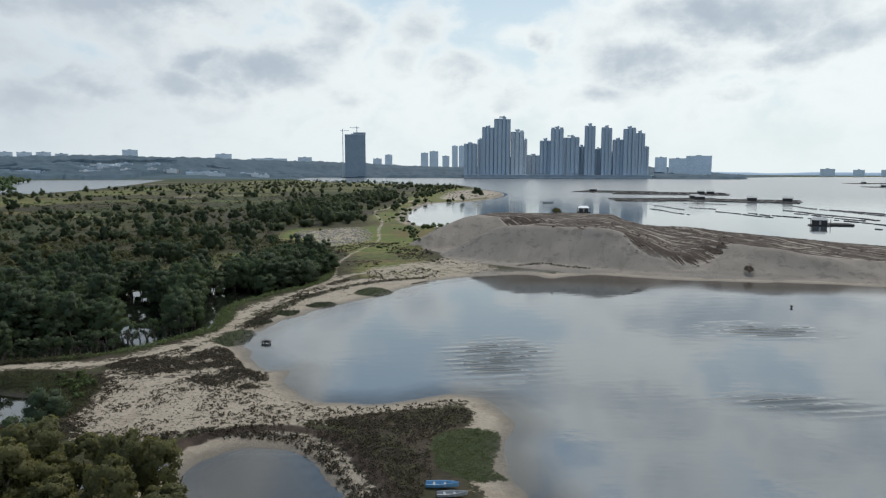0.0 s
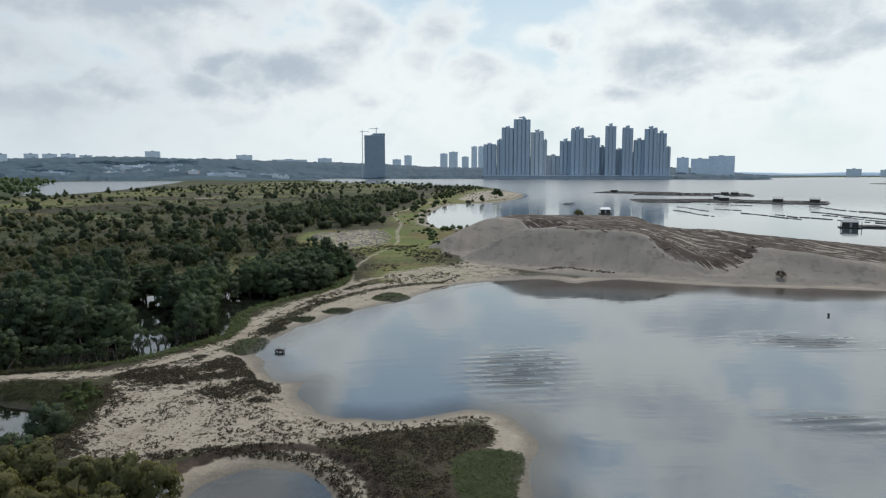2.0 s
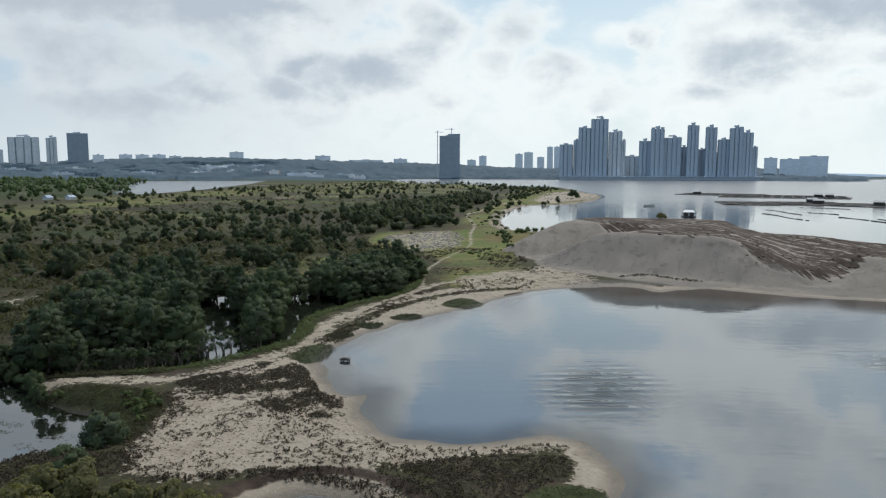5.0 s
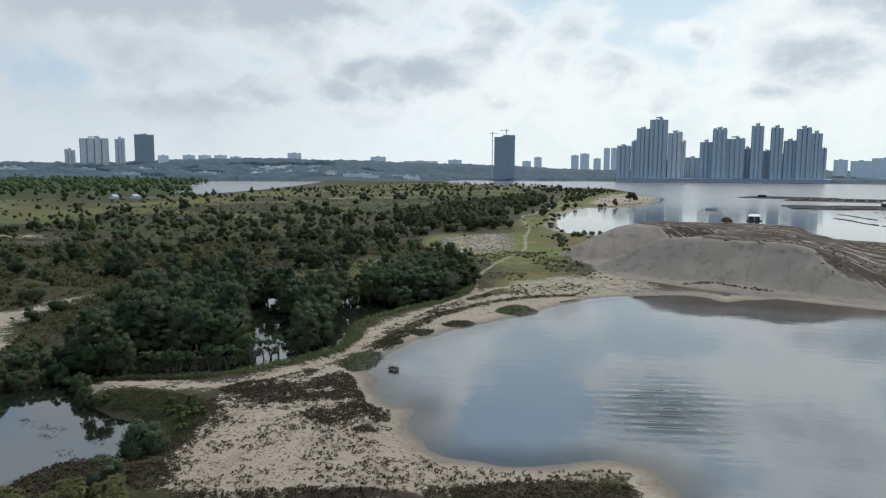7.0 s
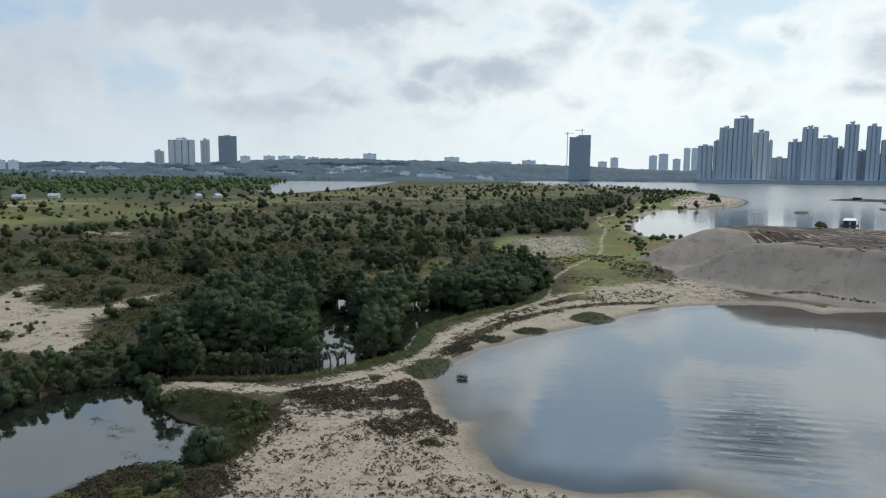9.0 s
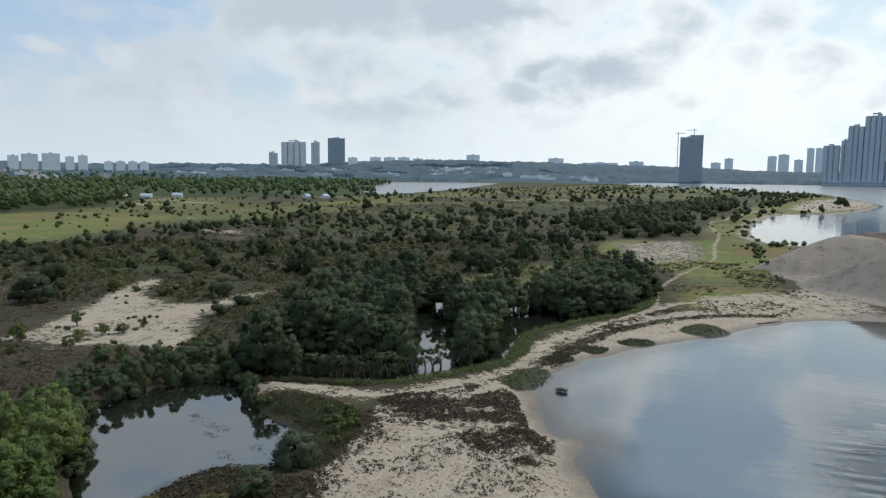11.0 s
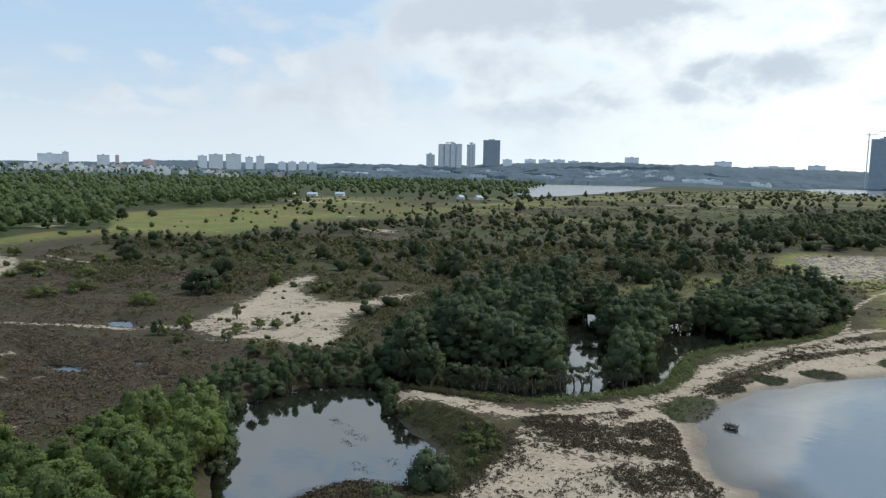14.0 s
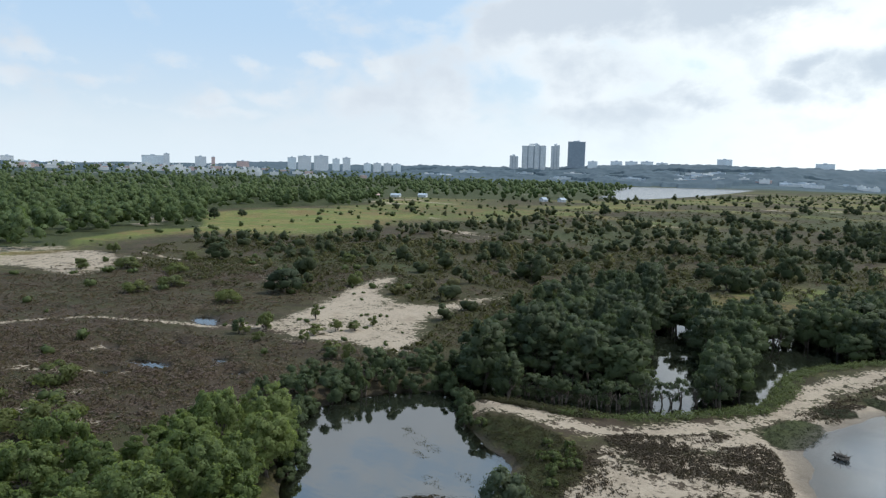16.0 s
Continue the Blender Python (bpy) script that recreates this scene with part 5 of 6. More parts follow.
    meadow.scatter(rng, spots(rng, MEADOW, 950, lambda px, py: value_noise(px, py, 32, 37) + 0.4 * rng.rand(len(px)) > 0.55), 0.6, 2.2)
    meadow.scatter(rng, spots(rng, ISTHMUS, 200, lambda px, py: (value_noise(px, py, 18, 44) > 0.6) & (py > 180)), 0.3, 1.0)
    inlet = [(-52, 318), (-56, 306), (-60, 292), (-58, 280), (-52, 262), (-66, 334), (-74, 352), (-82, 372), (-90, 400), (-97, 440)]
    bank_spots = np.array([(x - 5 + rng.normal(0, 2.5), y + rng.normal(0, 4)) for x, y in inlet for _ in range(5)])
    meadow.scatter(rng, bank_spots[ground_height(bank_spots[:, 0], bank_spots[:, 1]) > 0.2], 0.7, 2.0)
    meadow.scatter(rng, spots(rng, SAND_PATCH, 30), 0.3, 0.7)
    meadow.scatter(rng, spots(rng, moor, 60), 0.6, 1.7)
    meadow.done("meadow_bushes", M_REED, "bright green low bushes on the grassland", "shrubs")


def build_pond_weed():
    """Torn mats of weed floating on the pond."""
    rng = np.random.RandomState(44)
    cs = []
    for x, y, r in ((-72.6, 58.8, 1.5), (-69.6, 58.8, 1.2), (-68.6, 57, 0.9), (-75.3, 59.4, 0.7), (-61.2, 57.8, 1.3), (-81, 54.4, 0.9), (-62.6, 54.6, 1.1), (-84, 57, 0.8)):
        a, q = rng.uniform(0, 2 * math.pi, 150), r * rng.rand(150) ** 0.6
        p = np.stack([x + 1.5 * q * np.cos(a), y + 0.7 * q * np.sin(a), rng.uniform(0.012, 0.05, 150)], 1)
        cs.append(p[value_noise(p[:, 0], p[:, 1], 0.5, 51) > 0.42])
    cs = np.vstack(cs)
    v, f, n = leaf_sprays(rng, cs, np.tile([0, 0, 1.0], (len(cs), 1)), 0.05)
    v[:, 2] = np.maximum(v[:, 2], 0.006)
    tagged(new("pond_weed", quick_mesh("pond_weed", v, f, M_MARSH, True, n)), "torn brown weed mats floating on the pond", "weed", kind="stuff")


build_mangroves()
build_pond_weed()
build_near_wood()
build_forest()
build_far_woods()
build_rubble()
build_shrubs()
build_scrub()
build_tufts()


# ---- the far city ----
def facade(name, wall, glass, storey=3.2, bay=3.6):
    """Painted concrete with rows of windows, too far off to be told apart singly."""
    def fill(k):
        at = k.add("ShaderNodeTexCoord").outputs["Object"]
        sep = k.add("ShaderNodeSeparateXYZ", (0, at))
        floor = k.math("FRACT", k.math("DIVIDE", sep.outputs[2], storey))
        across = k.math("FRACT", k.math("DIVIDE", k.math("ADD", sep.outputs[0], sep.outputs[1]), bay))
        pane = k.math("MULTIPLY", k.math("GREATER_THAN", floor, 0.42), k.math("GREATER_THAN", across, 0.36))
        who = k.add("ShaderNodeObjectInfo").outputs["Random"]
        tone = k.mix(k.step(k.noise(at, 0.05, 4.0), 0.3, 0.7), wall, tuple(c * 0.84 for c in wall))
        tone = k.mix(k.math("MULTIPLY", who, 0.5), tone, tuple(c * 0.78 for c in wall))
        # flats with drawn blinds, balconies and washing
        lived = k.noise(k.scaled(at, (0.22, 0.22, 0.30)), 1.0, 2.0, 0.7)
        tone = k.mix(k.step(lived, 0.46, 0.62, 0.0, 0.45), tone, tuple(c * 1.28 for c in wall))
        return surface(k, k.mix(k.math("MULTIPLY", pane, 0.8), tone, glass), 0.6)
    return material(name, fill)


# recess shade put into the colour; cottages reuse it for roofs and trim
M_RECESS = plain("recess shade and cottage trim", (0.30, 0.37, 0.44), (0.34, 0.41, 0.48), 0.08)
# tower facades and the roof concrete below include the blue of distance haze
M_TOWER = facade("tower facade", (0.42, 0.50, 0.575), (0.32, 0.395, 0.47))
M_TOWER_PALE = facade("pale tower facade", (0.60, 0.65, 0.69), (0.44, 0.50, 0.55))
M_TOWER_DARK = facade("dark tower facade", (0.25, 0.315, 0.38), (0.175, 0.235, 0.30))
M_TOWN = facade("white town facade", (0.70, 0.74, 0.78), (0.54, 0.60, 0.66))
# haze is mixed into this facade's wall and glass colours
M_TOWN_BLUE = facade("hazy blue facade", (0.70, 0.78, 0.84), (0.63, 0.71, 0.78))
M_TOWN_PINK = facade("pink town facade", (0.66, 0.48, 0.44), (0.40, 0.34, 0.36))
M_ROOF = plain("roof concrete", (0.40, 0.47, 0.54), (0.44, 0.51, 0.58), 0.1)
M_WHITE = plain("white sheet metal", (0.72, 0.74, 0.75), (0.62, 0.65, 0.67), 0.2, 0.5)


def tower(x, y, w, d, h, mat, label, z0=0.0, turn=0.0, steps=2, name="apartment_tower", seed=0):
    """A high-rise: bays standing forward of a recessed spine coloured as shaded, each ending at its own height, with a
    crown and lift house.
    """
    rng = random.Random(seed)
    root = tagged(new(name), label, "building")
    root.matrix_basis = pose(x, y, z0, 0, 0, turn)
    n = 1 if not steps else 2 if w < 24 else 3 if w < 48 else 4
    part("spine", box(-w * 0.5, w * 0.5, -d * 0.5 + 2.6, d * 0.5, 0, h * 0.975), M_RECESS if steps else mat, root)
    pitch = w / n
    for i in range(n):
        mid = -w * 0.5 + pitch * (i + 0.5)
        half = pitch * (0.5 if not steps else rng.uniform(0.36, 0.43))
        top = h if i == n // 2 or n == 1 else h * rng.uniform(0.945, 0.995)
        out = rng.uniform(0.0, 1.6)
        bay = part("wall", box(mid - half, mid + half, -d * 0.5 - out, d * 0.5 - 1.0, 0, top), mat, root)
        part("roof", box(mid - half - 0.5, mid + half + 0.5, -d * 0.5 - out - 0.5, d * 0.5 - 0.5, top - 0.1, top + 1.5, 0.2), M_ROOF, bay)
        if steps and half > 4:
            part("pier", box(mid + half * 0.62, mid + half * 1.02, -d * 0.5 - out - 0.9, -d * 0.5 - out + 0.2, 0, top * 0.99), mat, bay)
    part("roof_house", box(-w * 0.2, w * 0.12, -d * 0.2, d * 0.2, h + 0.8, h + 4.2), mat, root)
    if h > 120:
        part("water_tank", box(w * 0.02, w * 0.16, -d * 0.1, d * 0.1, h + 0.8, h + 6.0, 0.3), M_ROOF, root)
    return root


def slab(x, y, w, d, h, mat, label, z0=0.0, turn=0.0, name="apartment_block"):
    """A lower slab block with a parapet and a stair head."""
    root = tagged(new(name), label, "building")
    root.matrix_basis = pose(x, y, z0, 0, 0, turn)
    part("wall", box(-w / 2, w / 2, -d / 2, d / 2, 0, h), mat, root)
    rim = box(-w / 2 - 0.3, w / 2 + 0.3, -d / 2 - 0.3, d / 2 + 0.3, h - 0.1, h + 1.0)
    box_bm(rim, -w * 0.12, w * 0.1, -d * 0.2, d * 0.2, h + 0.9, h + 4.0)
    part("roof", rim, M_ROOF if mat != M_WHITE else M_WHITE, root)
    return root


def cottage(x, y, w, mat, turn):
    """A small house with a pitched roof, door and windows."""
    root = tagged(new("low_house"), "small low house with a pitched roof at the forest's edge", "house")
    root.matrix_basis = pose(x, y, 0.4, 0, 0, turn)
    d = 7.0
    part("wall", box(-w / 2, w / 2, -d / 2, d / 2, 0, 2.9, 0.03), mat, root)
    bm = bmesh.new()
    low = [bm.verts.new((sx * (w / 2 + 0.6), sy * (d / 2 + 0.7), 2.8)) for sx, sy in ((-1, -1), (1, -1), (1, 1), (-1, 1))]
    ridge = [bm.verts.new((sx * (w / 2 + 0.3), 0, 4.9)) for sx in (-1, 1)]
    for f in ((0, 1, 5, 4), (2, 3, 4, 5), (1, 2, 5), (3, 0, 4), (3, 2, 1, 0)):
        bm.faces.new([(low + ridge)[i] for i in f])
    part("roof", bm, M_RECESS if mat == M_WHITE else M_TOWN_PINK, root)
    part("door", box(-0.5, 0.5, -d / 2 - 0.06, -d / 2 + 0.02, 0.1, 2.1), M_RECESS, root)
    for u in (-0.3, 0.3):
        part("window", box(u * w - 0.7, u * w + 0.7, -d / 2 - 0.05, -d / 2 + 0.02, 1.0, 2.1), M_RECESS, root)
    return root


def facing(x, y):
    return -math.degrees(math.atan2(x, y))


def build_city():
    label = "tall apartment tower on the far shore, blue-grey with haze"
    # middle, width, height and how far back each tower stands
    rows = [(-307, 41, 114, 0), (-276, 18, 128, 14), (-250, 39, 168, 8), (-203, 53, 198, 0), (-154, 42, 156, 10), (-128, 11, 127, 18), (-101, 46, 77, 44), (-62, 37, 127, 22), (-24, 41, 164, 0), (20, 56, 136, 12), (57, 30, 106, 36), (81, 34, 173, 0),
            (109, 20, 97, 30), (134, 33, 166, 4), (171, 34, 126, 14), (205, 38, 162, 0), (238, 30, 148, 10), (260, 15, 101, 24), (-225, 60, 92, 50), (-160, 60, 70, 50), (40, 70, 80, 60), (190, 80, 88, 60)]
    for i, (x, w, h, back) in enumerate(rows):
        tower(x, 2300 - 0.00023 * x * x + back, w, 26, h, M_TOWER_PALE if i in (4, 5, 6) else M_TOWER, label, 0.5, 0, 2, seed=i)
    quay = tagged(new("waterfront_podium"), "long low pale podium along the waterfront", "building")
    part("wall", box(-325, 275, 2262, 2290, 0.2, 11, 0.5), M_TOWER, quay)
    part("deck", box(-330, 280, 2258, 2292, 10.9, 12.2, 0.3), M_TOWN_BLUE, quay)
    # the dark tower under construction with its two cranes
    x, y = -709, 2293
    t = facing(x, y)
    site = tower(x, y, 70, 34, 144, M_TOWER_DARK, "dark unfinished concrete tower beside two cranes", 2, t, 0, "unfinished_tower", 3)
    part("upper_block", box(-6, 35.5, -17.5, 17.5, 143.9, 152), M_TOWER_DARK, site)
    for dx, top, arm in ((-42, 166, 1), (6, 176, -1)):
        crane = tagged(new("tower_crane"), "slim pale tower crane with a jib", "crane", "cranes at the unfinished tower")
        crane.matrix_basis = pose(x + dx * math.cos(radians(t)), y + dx * math.sin(radians(t)), 2 if dx < 0 else 154, 0, 0, t)
        rise = top - (2 if dx < 0 else 154)
        part("mast", box(-1.2, 1.2, -1.2, 1.2, 0, rise, 0.2), M_TOWN, crane)
        part("jib", box(-9 if arm > 0 else -24, 22 if arm > 0 else 9, -0.8, 0.8, rise - 6, rise - 4.4), M_TOWN, crane)
        part("cab", box(-2.0, 2.0, -1.8, 1.8, rise - 9, rise - 5.9, 0.2), M_TOWN, crane)
    # the pair of tower groups to the west
    label = "grey high-rise apartment tower behind the forest"
    for i, (x, y, w, h, m) in enumerate([(-1938, 1602, 30, 92, M_TOWER_PALE), (-1892, 1655, 84, 131, M_TOWER_PALE), (-1843, 1712, 30, 131, M_TOWER_PALE), (-1790, 1763, 60, 143, M_TOWER_DARK)]):
        tower(x, y, w, 30, h, m, label, 1, facing(x, y), 2 if i != 3 else 0, seed=40 + i)
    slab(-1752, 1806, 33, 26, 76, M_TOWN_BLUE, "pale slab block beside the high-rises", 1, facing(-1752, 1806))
    slab(-1768, 1752, 26, 20, 34, M_WHITE, "low white hall at the foot of a tower", 1, facing(-1768, 1752), "low_hall")
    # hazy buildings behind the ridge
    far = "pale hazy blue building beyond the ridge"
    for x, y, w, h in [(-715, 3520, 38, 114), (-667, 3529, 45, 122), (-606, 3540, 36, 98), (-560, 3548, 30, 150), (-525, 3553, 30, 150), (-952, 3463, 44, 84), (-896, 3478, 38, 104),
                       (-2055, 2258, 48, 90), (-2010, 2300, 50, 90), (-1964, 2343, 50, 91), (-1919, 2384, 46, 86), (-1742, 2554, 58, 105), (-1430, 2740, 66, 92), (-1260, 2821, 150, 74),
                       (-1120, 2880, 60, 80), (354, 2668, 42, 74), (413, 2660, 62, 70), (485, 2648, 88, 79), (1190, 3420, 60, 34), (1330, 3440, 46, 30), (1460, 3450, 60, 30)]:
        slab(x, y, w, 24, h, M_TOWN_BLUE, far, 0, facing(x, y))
    # the town to the west
    town = "pale apartment block in the distant town"
    for x, y, w, h, m in [(-2211, 74, 30, 46, M_TOWN), (-2172, 434, 60, 58, M_TOWN_BLUE), (-2160, 470, 16, 64, M_TOWN), (-2143, 563, 32, 58, M_TOWN), (-2128, 596, 10, 58, M_TOWN_PINK), (-2110, 680, 36, 48, M_TOWN_PINK),
                          (-2062, 818, 26, 63, M_TOWN_BLUE), (-2046, 853, 40, 68, M_TOWN), (-2026, 900, 44, 70, M_TOWN), (-2008, 942, 22, 62, M_TOWN_BLUE), (-1995, 972, 24, 66, M_TOWN),
                          (-1966, 1030, 22, 50, M_TOWN_BLUE), (-1952, 1058, 24, 51, M_TOWN), (-1936, 1086, 24, 51, M_TOWN), (-1921, 1112, 24, 50, M_TOWN_BLUE)]:
        slab(x, y, w, 20, h, m, town, 0, facing(x, y))
    for x, y, w, m in [(-662, 366, 14, M_TOWN_PINK), (-650, 385, 16, M_WHITE), (-652, 420, 15, M_WHITE), (-534, 515, 10, M_WHITE), (-545, 500, 9, M_WHITE)]:
        cottage(x, y, 0.6 * w, m, facing(x, y) + (35 if w < 12 else -15))
    rng = random.Random(5)
    for i in range(120):
        az, dist = radians(rng.uniform(-94, -62) if i < 100 else rng.uniform(-38, -24)), rng.uniform(1840, 2000) if i < 100 else rng.uniform(2150, 2180)
        x, y = dist * math.sin(az), dist * math.cos(az)
        if -70 < math.degrees(az) < -58 and i % 2:
            continue
        g = float(ground_height(np.array([x]), np.array([y]))[0])
        if g > 0.3:
            slab(x, y, rng.uniform(10, 34), 12, rng.uniform(5, 15), M_WHITE if rng.random() < 0.7 else M_TOWN_PINK, "low white building among trees in the distant town", g - 1, facing(x, y), "town_building")


def build_far_halls():
    """Low white sheds and houses in the clearings of the far shore."""
    rng = random.Random(15)
    count = 0
    for _ in range(6000):
        az, dist = radians(rng.uniform(-62, -15)), rng.uniform(2140, 2330)
        x, y = dist * math.sin(az), dist * math.cos(az)
        p, q = np.array([x]), np.array([y])
        if value_noise(p, q, 75, 64)[0] < 0.68 or ground_height(p, q)[0] < 0.4:
            continue
        slab(x, y, rng.uniform(14, 62), 14, rng.uniform(4, 9), rng.choice((M_WHITE, M_TOWN_BLUE, M_TOWN, M_TOWER, M_TOWER_PALE)), "low pale shed among trees on the far shore", float(ground_height(p, q)[0]) - 1, facing(x, y) + rng.uniform(-20, 20), "far_shed")
        count += 1
        if count >= 60:
            break


build_city()
build_far_halls()


# ---- things on the water and the shore ----
M_DARKWOOD = plain("weathered dark timber", (0.036, 0.033, 0.030), (0.066, 0.060, 0.053), 1.5, 0.85)
M_TARP = plain("pale roofing sheet", (0.55, 0.57, 0.58), (0.70, 0.72, 0.72), 0.6, 0.55)
M_BLUE = plain("faded blue boat paint", (0.10, 0.25, 0.42), (0.17, 0.34, 0.50), 2.5, 0.5)
M_GREYBOAT = plain("grey boat planks", (0.26, 0.27, 0.28), (0.36, 0.37, 0.37), 2.5, 0.7)
M_FLOAT = plain("black plastic float", (0.03, 0.03, 0.034), (0.05, 0.05, 0.055), 2.0, 0.5)


def hull_bm(length, beam, depth, flare=0.75, thick=0.05):
    """An open boat's shell: pointed bow, square stern, inner skin."""
    bm = bmesh.new()
    rings = []
    n = 9
    for inner in (0, 1):
        for i in range(n):
            u = i / (n - 1)
            half = beam * 0.5 * (1 - u ** 2.6) ** 0.8 * (0.82 + 0.18 * min(1, u * 3)) - thick * inner
            half = max(half, 0.02)
            x = -length / 2 + length * u - thick * inner * (1 if u > 0.9 else 0)
            sheer = depth * (1 + 0.35 * u ** 2)
            floor = 0.10 * depth * u ** 3 + thick * inner
            ring = [bm.verts.new((x, s * half * k, z)) for s, k, z in ((-1, 1, sheer), (-1, flare, floor + 0.08), (1, flare, floor + 0.08), (1, 1, sheer))]
            rings.append(ring)
    for o in (0, n):
        for i in range(n - 1):
            for k in range(3):
                bm.faces.new((rings[o + i][k], rings[o + i + 1][k], rings[o + i + 1][k + 1], rings[o + i][k + 1]))
        bm.faces.new(rings[o])
    for i in range(n - 1):
        for k in (0, 3):
            bm.faces.new((rings[i][k], rings[n + i][k], rings[n + i + 1][k], rings[i + 1][k]))
    bmesh.ops.recalc_face_normals(bm, faces=bm.faces)
    return bm


def boat(x, y, z, length, mat, label, turn, name="rowing_boat"):
    root = tagged(new(name), label, "boat")
    root.matrix_basis = pose(x, y, z, 0, 0, turn)
    part("hull", hull_bm(length, length * 0.34, length * 0.13), mat, root)
    for u in (-0.25, 0.08):
        part("thwart", box(u * length - 0.1, u * length + 0.1, -length * 0.15, length * 0.15, length * 0.09, length * 0.09 + 0.03, 0.005), M_GREYBOAT, root)
    return root


def floating_house(x, y, length, turn, label, roof=M_TARP):
    """A hut on a moored raft with a porch, posts and a pitched roof."""
    root = tagged(new("floating_house"), label, "houseboat")
    root.matrix_basis = pose(x, y, 0, 0, 0, turn)
    w = length * 0.6
    part("deck", box(-length * 0.62, length * 0.62, -w * 0.7, w * 0.7, 0.25, 0.5, 0.04), M_DARKWOOD, root)
    for i in range(6):
        u = (-0.5 + i / 5) * length * 1.1
        part("float", box(u - 0.4, u + 0.4, -w * 0.66, w * 0.66, -0.3, 0.26, 0.1), M_FLOAT, root)
    part("wall", box(-length * 0.42, length * 0.42, -w * 0.42, w * 0.42, 0.48, 3.0, 0.03), M_DARKWOOD, root)
    bm = bmesh.new()
    a = [bm.verts.new((sx * length * 0.5, sy * w * 0.55, 2.9)) for sx, sy in ((-1, -1), (1, -1), (1, 1), (-1, 1))]
    b = [bm.verts.new((sx * length * 0.36, 0, 4.3)) for sx in (-1, 1)]
    for f in ((a[0], a[1], b[1], b[0]), (a[2], a[3], b[0], b[1]), (a[1], a[2], b[1]), (a[3], a[0], b[0]), (a[3], a[2], a[1], a[0])):
        bm.faces.new(f)
    part("roof", bm, roof, root)
    for sx in (-1, 1):
        part("post", box(sx * length * 0.58 - 0.12, sx * length * 0.58 + 0.12, -w * 0.6, -w * 0.6 + 0.24, 0.4, 3.4, 0.02), M_DARKWOOD, root)
    part("door", box(-0.5, 0.5, -w * 0.42 - 0.06, -w * 0.42 + 0.02, 0.5, 2.4, 0.01), M_GREYBOAT, root)
    part("window", box(1.2, 2.2, -w * 0.42 - 0.05, -w * 0.42 + 0.02, 1.3, 2.2, 0.01), M_FLOAT, root)
    return root


def farm_raft(x, y, length, depth, turn, huts, label):
    """A fish farm: walkways on floats round square pens, with a few huts."""
    root = tagged(new("fish_farm_raft"), label, "raft", "fish farm rafts")
    root.matrix_basis = pose(x, y, 0, 0, 0, turn)
    rows, cols = max(2, int(depth / 9)), max(3, int(length / 10))
    for i in range(rows + 1):
        v = -depth / 2 + depth * i / rows
        part("walkway", box(-length / 2, length / 2, v - 1.3, v + 1.3, 0.05, 0.75, 0.05), M_DARKWOOD, root)
    net = bmesh.new()
    ring = [net.verts.new((math.cos(k * math.pi / 12) * length * 0.54, math.sin(k * math.pi / 12) * depth * 0.62 * (0.85 + 0.3 * ((k * 7) % 5) / 5), z)) for z in (0.02, 0.5) for k in range(24)]
    net.faces.new(ring[24:])
    for k in range(24):
        net.faces.new((ring[k], ring[(k + 1) % 24], ring[24 + (k + 1) % 24], ring[24 + k]))
    part("net_cover", net, M_FLOAT, root)
    for i in range(cols + 1):
        u = -length / 2 + length * i / cols
        part("crosswalk", box(u - 1.0, u + 1.0, -depth / 2, depth / 2, 0.03, 0.70, 0.05), M_DARKWOOD, root)
    rng = random.Random(int(length))
    for i in range(huts):
        u, v = rng.uniform(-0.45, 0.45) * length, rng.uniform(-0.3, 0.3) * depth
        hut = part("hut", box(u - 4, u + 4, v - 2.5, v + 2.5, 0.6, 3.6, 0.05), M_DARKWOOD, root)
        roof = bmesh.new()
        a = [roof.verts.new((u + sx * 4.8, v + sy * 3.2, 3.5)) for sx, sy in ((-1, -1), (1, -1), (1, 1), (-1, 1))]
        b = [roof.verts.new((u + sx * 4.2, v, 5.0)) for sx in (-1, 1)]
        for f in ((a[0], a[1], b[1], b[0]), (a[2], a[3], b[0], b[1]), (a[1], a[2], b[1]), (a[3], a[0], b[0]), (a[3], a[2], a[1], a[0])):
            roof.faces.new(f)
        part("hut_roof", roof, M_GREYBOAT, hut)
    return root


def mussel_line(x0, y0, x1, y1, wide):
    """A long rope with a row of dark floats."""
    root = tagged(new("float_line"), "long line of dark floats on the water", "float line", "mussel lines")
    root.matrix_basis = pose(x0, y0, 0, 0, 0, math.degrees(math.atan2(y1 - y0, x1 - x0)))
    length = math.hypot(x1 - x0, y1 - y0)
    n = int(length / 3.0)
    rng = random.Random(int(length * 10))
    bm = bmesh.new()
    for i in range(n):
        if rng.random() < 0.08:
            continue
        u, v = length * i / (n - 1), 1.2 * math.sin(i * 0.35) + rng.uniform(-0.2, 0.2)
        box_bm(bm, u - 1.45, u + 1.45, v - wide, v + wide, -0.2, rng.uniform(0.2, 0.42))
    tagged(part("mussel_rope", bm, M_FLOAT, root), kind="stuff")
    return root


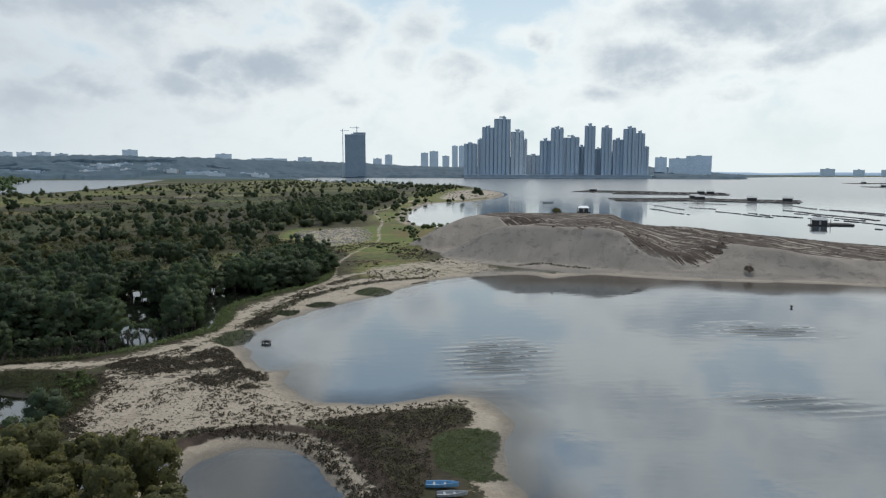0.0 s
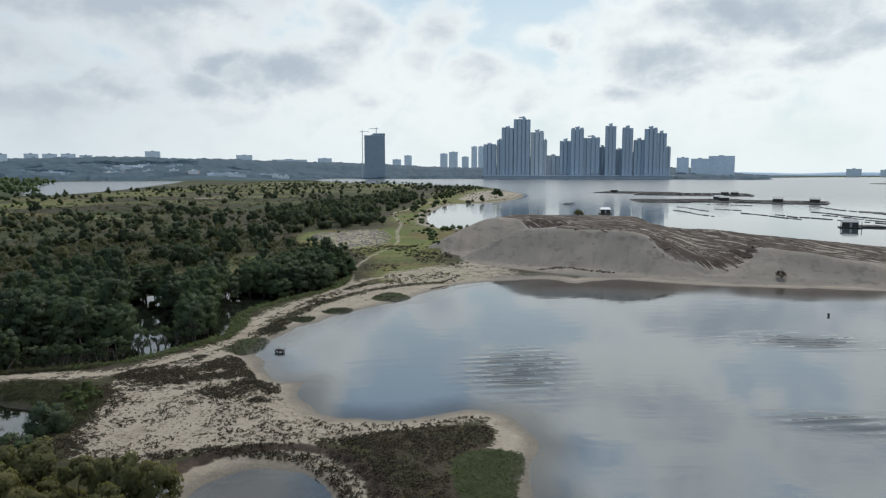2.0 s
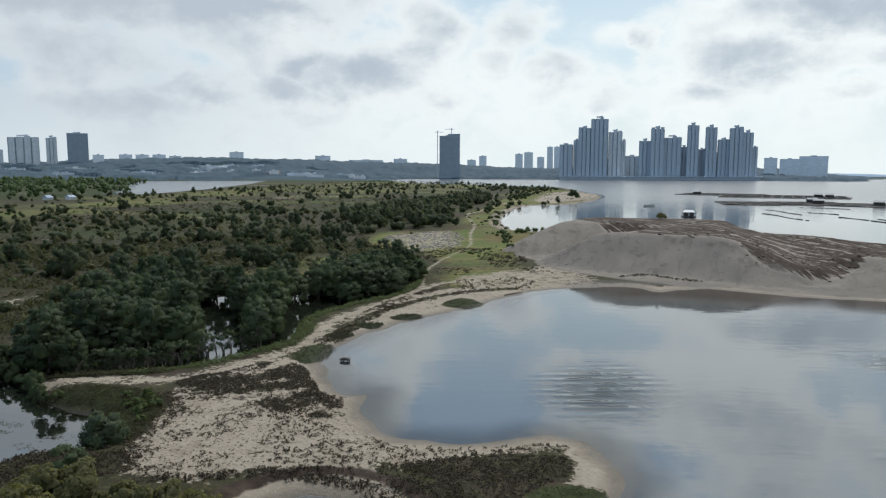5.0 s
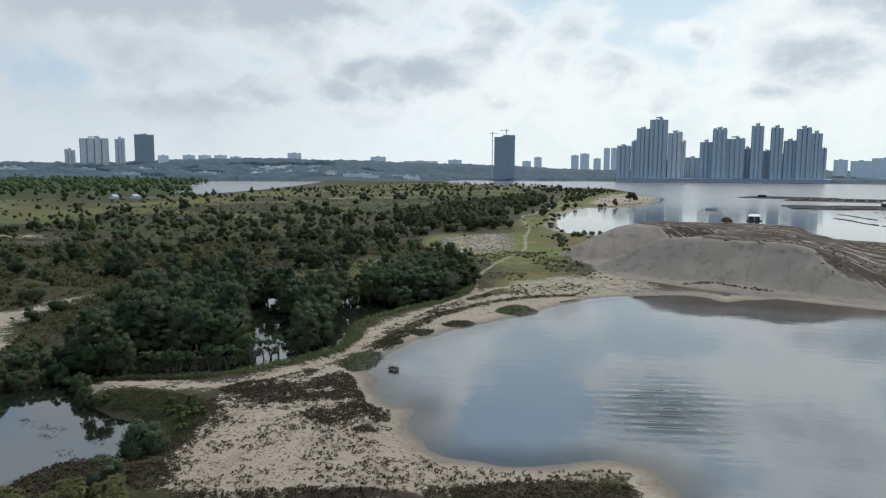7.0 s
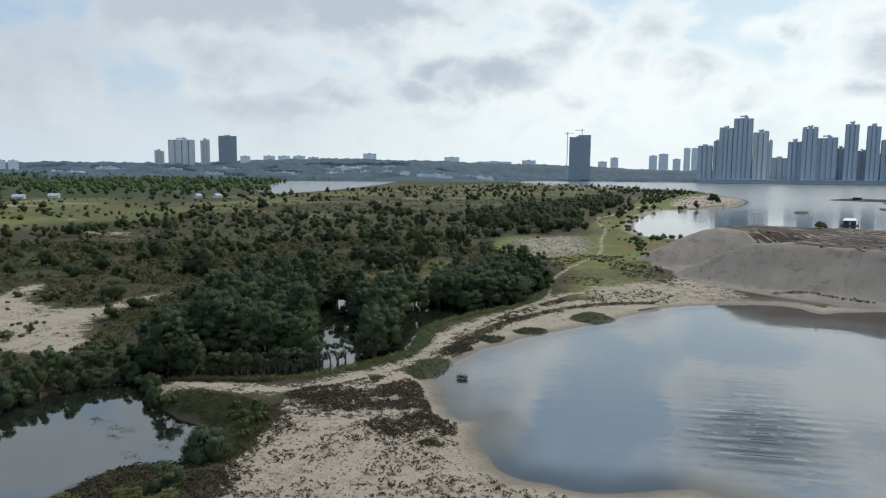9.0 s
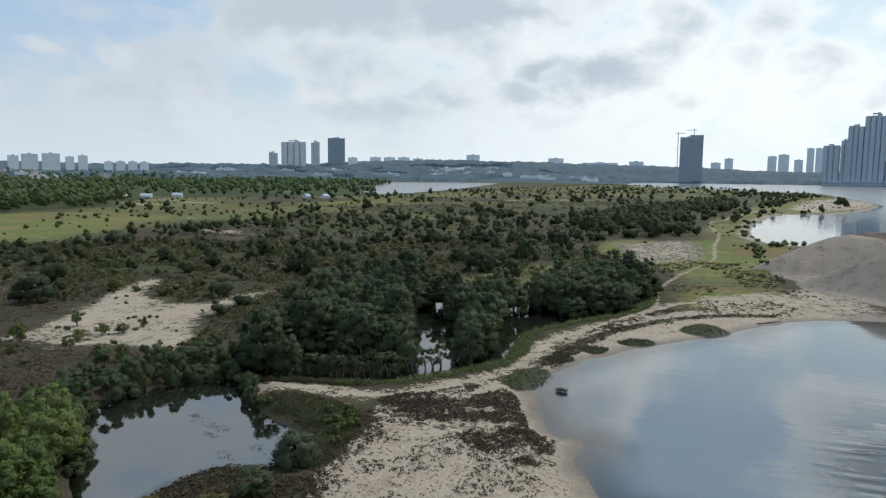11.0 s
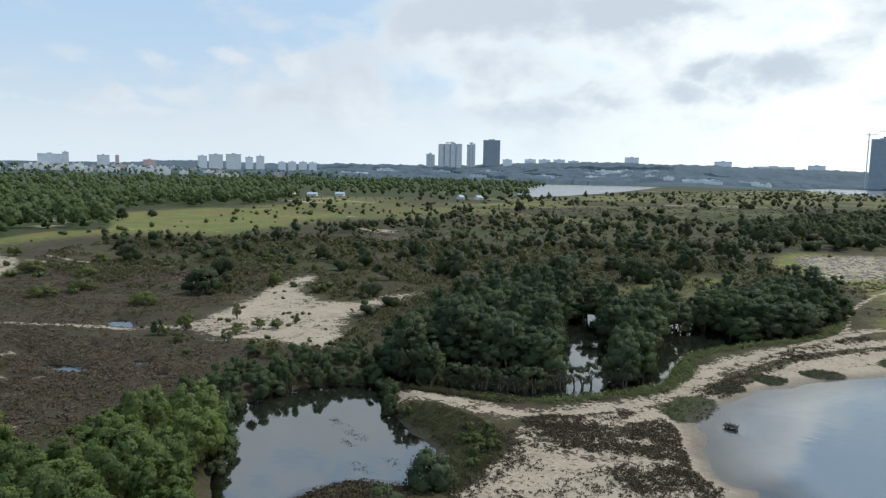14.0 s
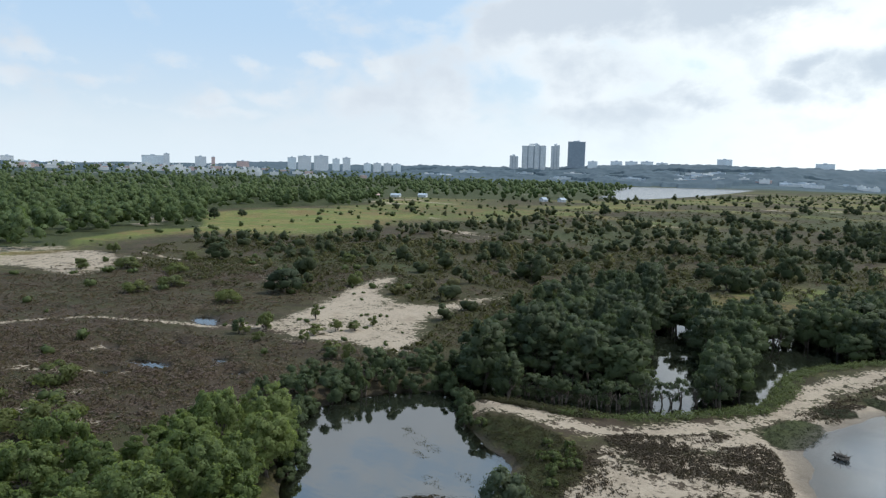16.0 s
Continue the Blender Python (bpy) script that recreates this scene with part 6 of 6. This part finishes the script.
def build_shore_things():
    boat(-8.3, 47.8, 0.62, 2.9, M_BLUE, "small faded blue boat drawn up on the sand", 8)
    boat(-7.2, 46.3, 0.60, 2.6, M_GREYBOAT, "small grey wooden boat on the sand", 14)
    # a derelict fishing platform in the shallows
    stage = tagged(new("fishing_platform"), "small derelict dark timber platform in the shallows", "platform")
    stage.location = (-45.3, 93.9, -0.74)
    for sx, sy in ((-0.55, -0.35), (0.55, -0.3), (-0.5, 0.4), (0.5, 0.35)):
        part("leg", box(sx - 0.06, sx + 0.06, sy - 0.06, sy + 0.06, -0.3, 1.0, 0.01), M_DARKWOOD, stage)
    for i in range(5):
        part("plank", box(-0.85, 0.85 - 0.06 * i, -0.5 + 0.21 * i, -0.32 + 0.21 * i, 0.96 + 0.02 * (i % 2), 1.04 + 0.02 * (i % 2), 0.01), M_DARKWOOD, stage)
    part("heap", box(-0.5, 0.4, -0.3, 0.3, 1.02, 1.25, 0.1), M_DARKWOOD, stage)
    for i in range(7):
        vs, fs = [], []
        ang = i * 0.9
        tube(vs, fs, (0.35 * math.cos(ang), 0.25 * math.sin(ang), 1.0), (0.95 * math.cos(ang + 0.5), 0.7 * math.sin(ang + 0.5), 1.35 + 0.08 * (i % 3)), 0.05, 0.02)
        pole = new("pole", mesh_of("pole", vs, fs, M_DARKWOOD, True))
        pole.parent = stage
    buoy = tagged(new("marker_post"), "short dark marker post standing in the water", "post")
    buoy.location = (47.9, 140.4, -1.6)
    part("post", box(-0.16, 0.16, -0.16, 0.16, 0, 1.95, 0.03), M_FLOAT, buoy)
    part("cap", box(-0.24, 0.24, -0.24, 0.24, 1.9, 2.1, 0.05), M_DARKWOOD, buoy)
    log = tagged(new("driftwood_log"), "long bleached driftwood log at the water's edge", "log")
    log.matrix_basis = pose(-33, 156.5, 0.2, 0, 0, 58)
    vs, fs = [], []
    tube(vs, fs, (-3, 0, 0), (0.5, 0.1, 0.05), 0.16, 0.13)
    tube(vs, fs, (0.5, 0.1, 0.05), (3, -0.1, 0.1), 0.13, 0.05)
    ob = new("stem", mesh_of("stem", vs, fs, M_BARK, True))
    ob.parent = log
    floating_house(14.6, 459, 7.0, 4, "small dark floating house with a pale roof")
    floating_house(130, 369, 7.8, -8, "dark floating house moored beside a raft", M_GREYBOAT)
    farm_raft(141, 376, 12, 8, -8, 0, "small dark mooring raft beside a floating house")
    boat(-11.4, 580, 0.0, 9, M_GREYBOAT, "grey boat moored off the sandbank", 10, "moored_boat")
    for x, y, l, d, t, h in ((126, 850, 125, 80, -9, 2), (69, 663, 42, 56, 5, 0), (121, 676, 58, 56, 8, 2), (173, 655, 70, 52, -18, 2), (66, 905, 90, 60, -20, 1), (648, 1600, 90, 60, 5, 1), (528, 1260, 50, 40, 0, 1)):
        farm_raft(x, y, l, d, t, h, "long dark fish farm raft with pens and huts")
    for x0, y0, x1, y1, wide in ((64, 508, 79, 447, 0.5), (103, 603, 132, 589, 0.5), (104, 482, 124, 429, 0.5), (121, 473, 126, 445, 0.6), (130, 446, 143, 423, 0.6), (177, 588, 183, 517, 0.5), (154, 505, 176, 415, 1.3),
                                 (186, 511, 199, 459, 1.3), (189, 520, 215, 456, 1.0), (153, 411, 172, 358, 0.6), (73, 559, 86, 505, 0.5), (150, 470, 166, 410, 0.7), (96, 530, 108, 515, 0.5), (150, 350, 156, 340, 0.8)):
        mussel_line(x0, y0, x1, y1, wide)


build_shore_things()
